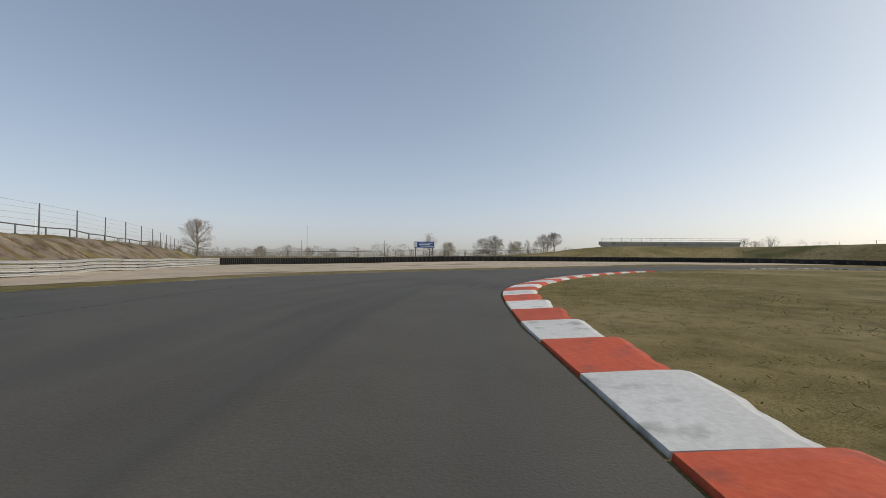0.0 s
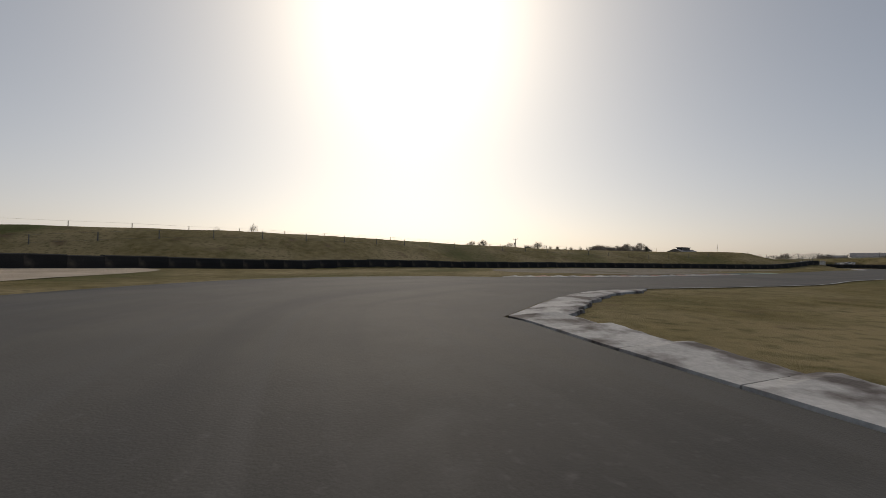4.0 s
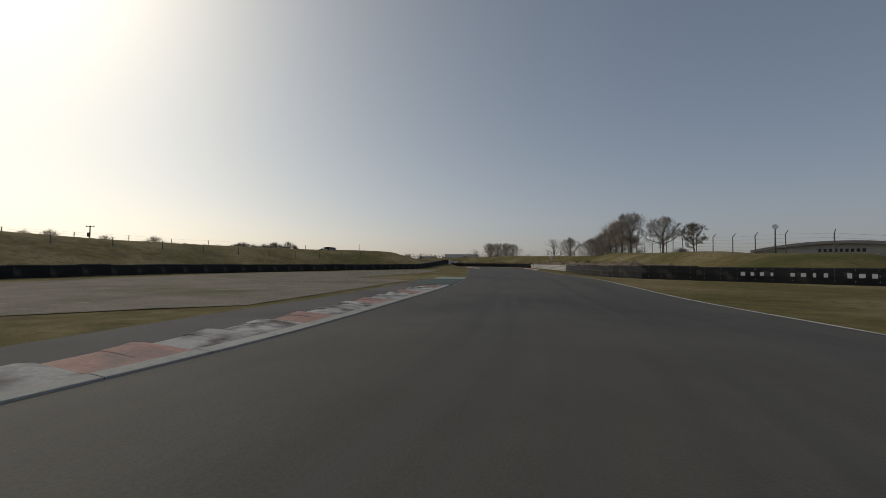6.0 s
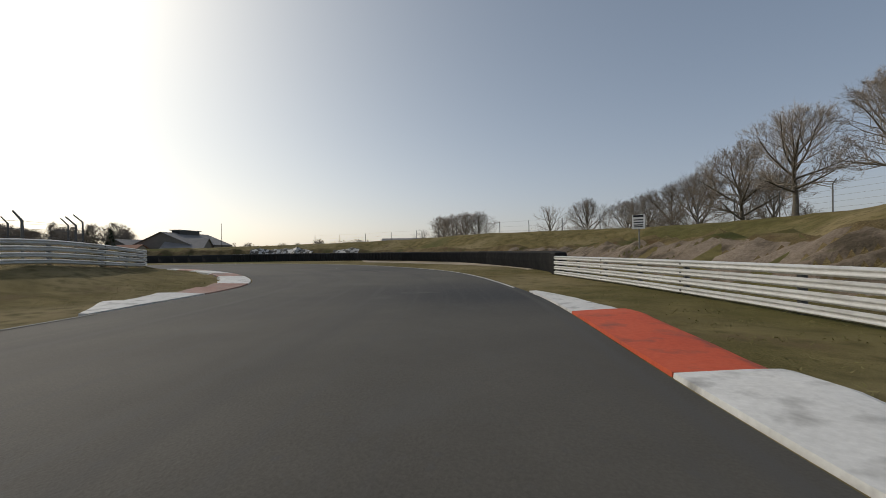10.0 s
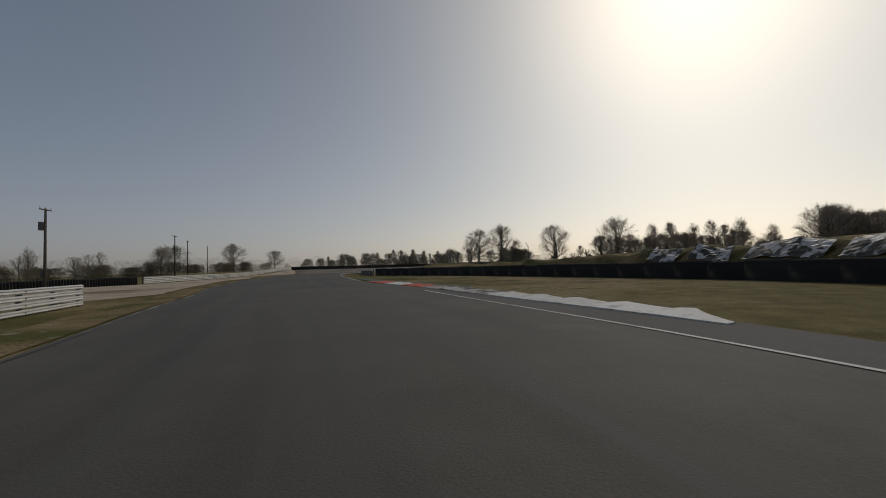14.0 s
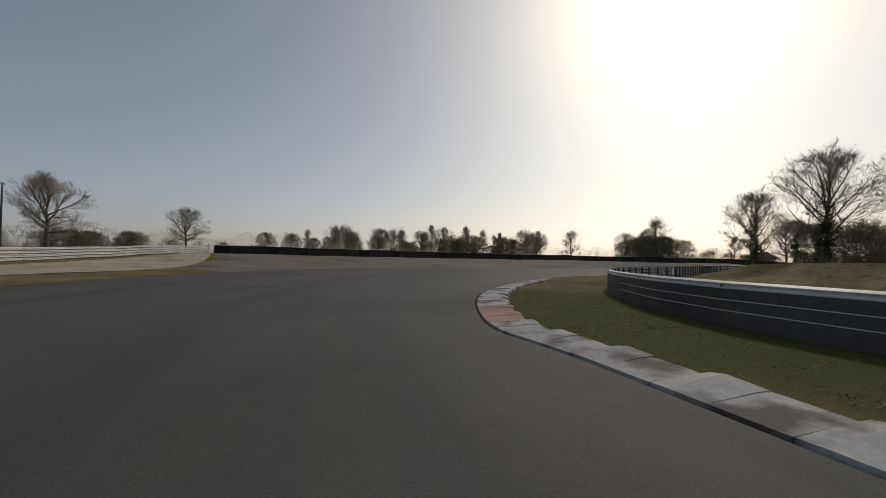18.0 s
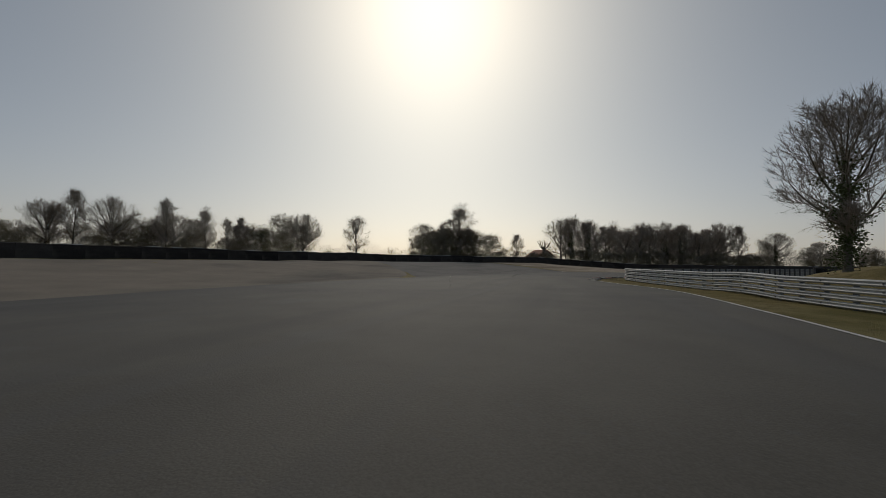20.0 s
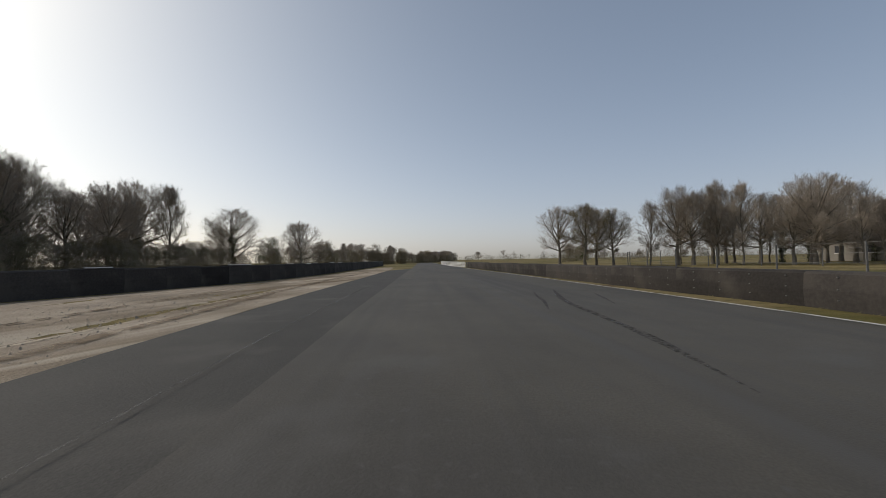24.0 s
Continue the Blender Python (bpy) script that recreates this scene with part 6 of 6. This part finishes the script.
SEAM = ("dark tar joint between two asphalt lanes", "tar joint")
mark("joint_5", [(248.7, 31.1), (252.3, 30.7), (256.6, 30.4), (262, 29.9), (268.8, 29.1)], 0.045, "seam", *SEAM)
mark("joint_6", [(282.6, -6.5), (283.4, -9.2), (287.2, -18.4), (291, -28.6)], 0.045, "seam", *SEAM)
mark("joint_7", [(270, 31), (276, 25), (281, 18), (283, 11)], 0.045, "seam", *SEAM)


TRACK = ("brown wheel rut in pale gravel", "wheel track")
rut_line = [(284.9, -4), (286.4, -8.4), (288.2, -13), (290.4, -18.8), (293.6, -27), (297.6, -38), (301.6, -49)]
for i, (off, lo, hi, w) in enumerate(((0.2, 0, 7, 0.4), (0.85, 0, 6, 0.16), (2.9, 0, 5, 0.22), (3.4, 2, 7, 0.16))):
    pts = [(x + off + 0.3 * math.sin(i * 2 + y * 0.13), y) for x, y in rut_line][lo:hi]
    line = spline(pts, 0.6)
    nn = normals(line)
    ww = np.array([w * (0.75 + 0.7 * noise.noise((k * 0.25, i * 3.0, 0))) for k in range(len(line))])[:, None]
    ob = strip("wheel_track_%d" % (i + 1), line + nn * ww / 2, line - nn * ww / 2, 0.0, M["rut"], 2, *TRACK)
    for v in ob.data.vertices:
        v.co.z = height(v.co.x, v.co.y) + 0.05


# ---- clods and pebbles ----
def lumps(name, line, side, lo, hi, count, near_d, far_d, size, mat, label, category, seed):
    """Loose clods or stones scattered over a strip beside the track."""
    rnd = random.Random(seed)
    n = normals(line) * side
    V, F = [], []
    for _ in range(count):
        k = rnd.randint(lo, hi - 1)
        p = line[k] + n[k] * rnd.uniform(near_d, far_d) + np.array([rnd.uniform(-0.6, 0.6), rnd.uniform(-0.6, 0.6)])
        z = height(*p) + 0.035
        w = size * rnd.uniform(0.5, 1.6)
        t = rnd.uniform(0, 6.28)
        o = len(V)
        for i in range(5):
            a = t + i * 1.2566
            V.append((p[0] + w * rnd.uniform(0.7, 1.2) * math.cos(a), p[1] + w * rnd.uniform(0.7, 1.2) * math.sin(a), z - 0.02))
        V.append((p[0] + rnd.uniform(-0.3, 0.3) * w, p[1] + rnd.uniform(-0.3, 0.3) * w, z + w * rnd.uniform(0.25, 0.5)))
        F += [(o + i, o + (i + 1) % 5, o + 5) for i in range(5)]
    tagged(new(name, mesh_of(name, V, F, M[mat])), label, category, kind="stuff")


lumps("clods", LEFT, 1, near_index(LEFT, (5.2, 38.1)), near_index(LEFT, (43.6, 61.7)), 1700, 0.3, 4.0, 0.05, "clod", "loose clods of torn dry turf beside the track", "clods", 1)
lumps("pebbles", LEFT, 1, near_index(LEFT, (1.4, 34.8)), near_index(LEFT, (38.7, 58.4)), 3000, 5.6, 11, 0.022, "stone", "scattered stones on a gravel trap", "pebbles", 2)
lumps("pebbles", LEFT, 1, near_index(LEFT, (69.7, 21)), near_index(LEFT, (87.4, -8.8)), 2000, 5.5, 13, 0.025, "stone", "scattered stones on worn ground", "pebbles", 3)
lumps("pebbles", LEFT, 1, near_index(LEFT, (281, -3)), near_index(LEFT, (296, -44.5)), 3000, 3.2, 9, 0.02, "stone", "scattered stones on a gravel trap", "pebbles", 4)


def arched_hall(x, y, turn, L, W, low, rise):
    """A wide hall under one shallow arched roof, with a dark glazed front."""
    z = height(x, y)
    top = empty("spectator_hall", pose(x, y, z - 0.2, 0, 0, turn), "wide pale grey hall with a shallow arched roof", "building")
    n = 20
    xs = np.linspace(-L / 2, L / 2, n + 1)
    arch = low + rise * (1 - (2 * xs / L) ** 2)
    V, F = [], []
    for a, h in zip(xs, arch):
        V += [(a, -W / 2, 0), (a, -W / 2, h), (a, W / 2, h), (a, W / 2, 0)]
    for i in range(n):
        o = 4 * i
        F += [(o, o + 4, o + 5, o + 1), (o + 2, o + 6, o + 7, o + 3)]
    F += [(0, 1, 2, 3), (4 * n, 4 * n + 3, 4 * n + 2, 4 * n + 1)]
    part_of("wall", mesh_of("wall", V, F, M["concrete"]), top)
    V, F = [], []
    for a, h in zip(xs * 1.04, arch):
        V += [(a, -W / 2 - 1, h - 0.1), (a, -W / 2 - 1, h + 0.55), (a, W / 2 + 1, h + 0.55), (a, W / 2 + 1, h - 0.1)]
    for i in range(n):
        o = 4 * i
        F += [(o + k, o + 4 + k, o + 4 + (k + 1) % 4, o + (k + 1) % 4) for k in range(4)]
    F += [(0, 1, 2, 3), (4 * n, 4 * n + 3, 4 * n + 2, 4 * n + 1)]
    part_of("roof", mesh_of("roof", V, F, M["roof_slate"]), top)
    for s in (1, -1):
        for k in range(8):
            wx = L * ((k + 0.5) / 8 - 0.5) * 0.92
            w = part_of("window", box_mesh("window", M["dark"], wx, s * (W / 2 + 0.02), 2.0, L / 8 * 0.8, 0.1, 2.4, bevel=0.02), top)
            part_of("frame", box_mesh("frame", M["white"], wx, s * (W / 2 + 0.06), 0.78, L / 8 * 0.86, 0.14, 0.12), w)
        for k in range(9):
            part_of("text_bar", box_mesh("text_bar", M["dark"], (k - 4) * 0.85, s * (W / 2 + 0.03), low + 0.35, 0.5, 0.06, 0.7), top)


arched_hall(38.6, -92, -9, 30, 15, 4.2, 1.9)


# ---- grass blades ----
def tufts(line, side, a, b, near_d, far_d, seed, thick=30):
    """Short dry blades over a strip beside the track."""
    lo, hi = near_index(line, a), near_index(line, b)
    rng = np.random.default_rng(seed)
    n = int((hi - lo) * abs(far_d - near_d) * thick)
    k = rng.integers(lo, hi, n)
    out = normals(line) * side
    P = line[k] + out[k] * rng.uniform(near_d, far_d, n)[:, None] + rng.uniform(-0.6, 0.6, (n, 2)) * (0.5, 0.5)
    tall = rng.uniform(0.008, 0.028, n) * (0.7 + 0.6 * np.sin(P[:, 0] * 0.9) * np.cos(P[:, 1] * 1.1) ** 2)
    turn, lean = rng.uniform(0, 2 * np.pi, n), rng.uniform(0.03, 0.11, n)
    z = ground_height(P) + 0.02
    c, sn = np.cos(turn) * 0.011, np.sin(turn) * 0.011
    V = np.stack([np.column_stack([P[:, 0] - c, P[:, 1] - sn, z]), np.column_stack([P[:, 0] + c, P[:, 1] + sn, z]), np.column_stack([P[:, 0] + lean * np.sin(turn * 3), P[:, 1] + lean * np.cos(turn * 3), z + np.abs(tall) + 0.015])], 1).reshape(-1, 3)
    F = np.arange(3 * n).reshape(-1, 3)
    tagged(new("grass_tufts", mesh_of("grass_tufts", V.tolist(), F.tolist(), M["dry_grass"])), "short dry grass blades on the verge", "grass", kind="stuff")


tufts(RIGHT, -1, (2, -2), (20, 37), 1.4, 9, 1)
tufts(RIGHT, -1, (60, 21), (86, -27), 0.4, 3.6, 2)
tufts(RIGHT, -1, (86, -28), (97, -46), 1.3, 5.5, 3, 40)
tufts(LEFT, 1, (80, 2), (100, -33), 0.4, 5, 4)
tufts(LEFT, 1, (152, -25), (190, 25), 0.3, 1.9, 5, 40)
tufts(RIGHT, -1, (165, -25), (188, 4), 3.2, 8, 6)
tufts(RIGHT, -1, (200, 17), (236, 26), 1.0, 3.4, 7, 40)
tufts(RIGHT, -1, (258, 20), (285, -40), 1.0, 3.0, 8, 40)
tufts(LEFT, 1, (101, -35), (127, -47), 1.4, 3.6, 9)
tufts(RIGHT, -1, (98, -47), (131, -57), 0.3, 4.6, 10)
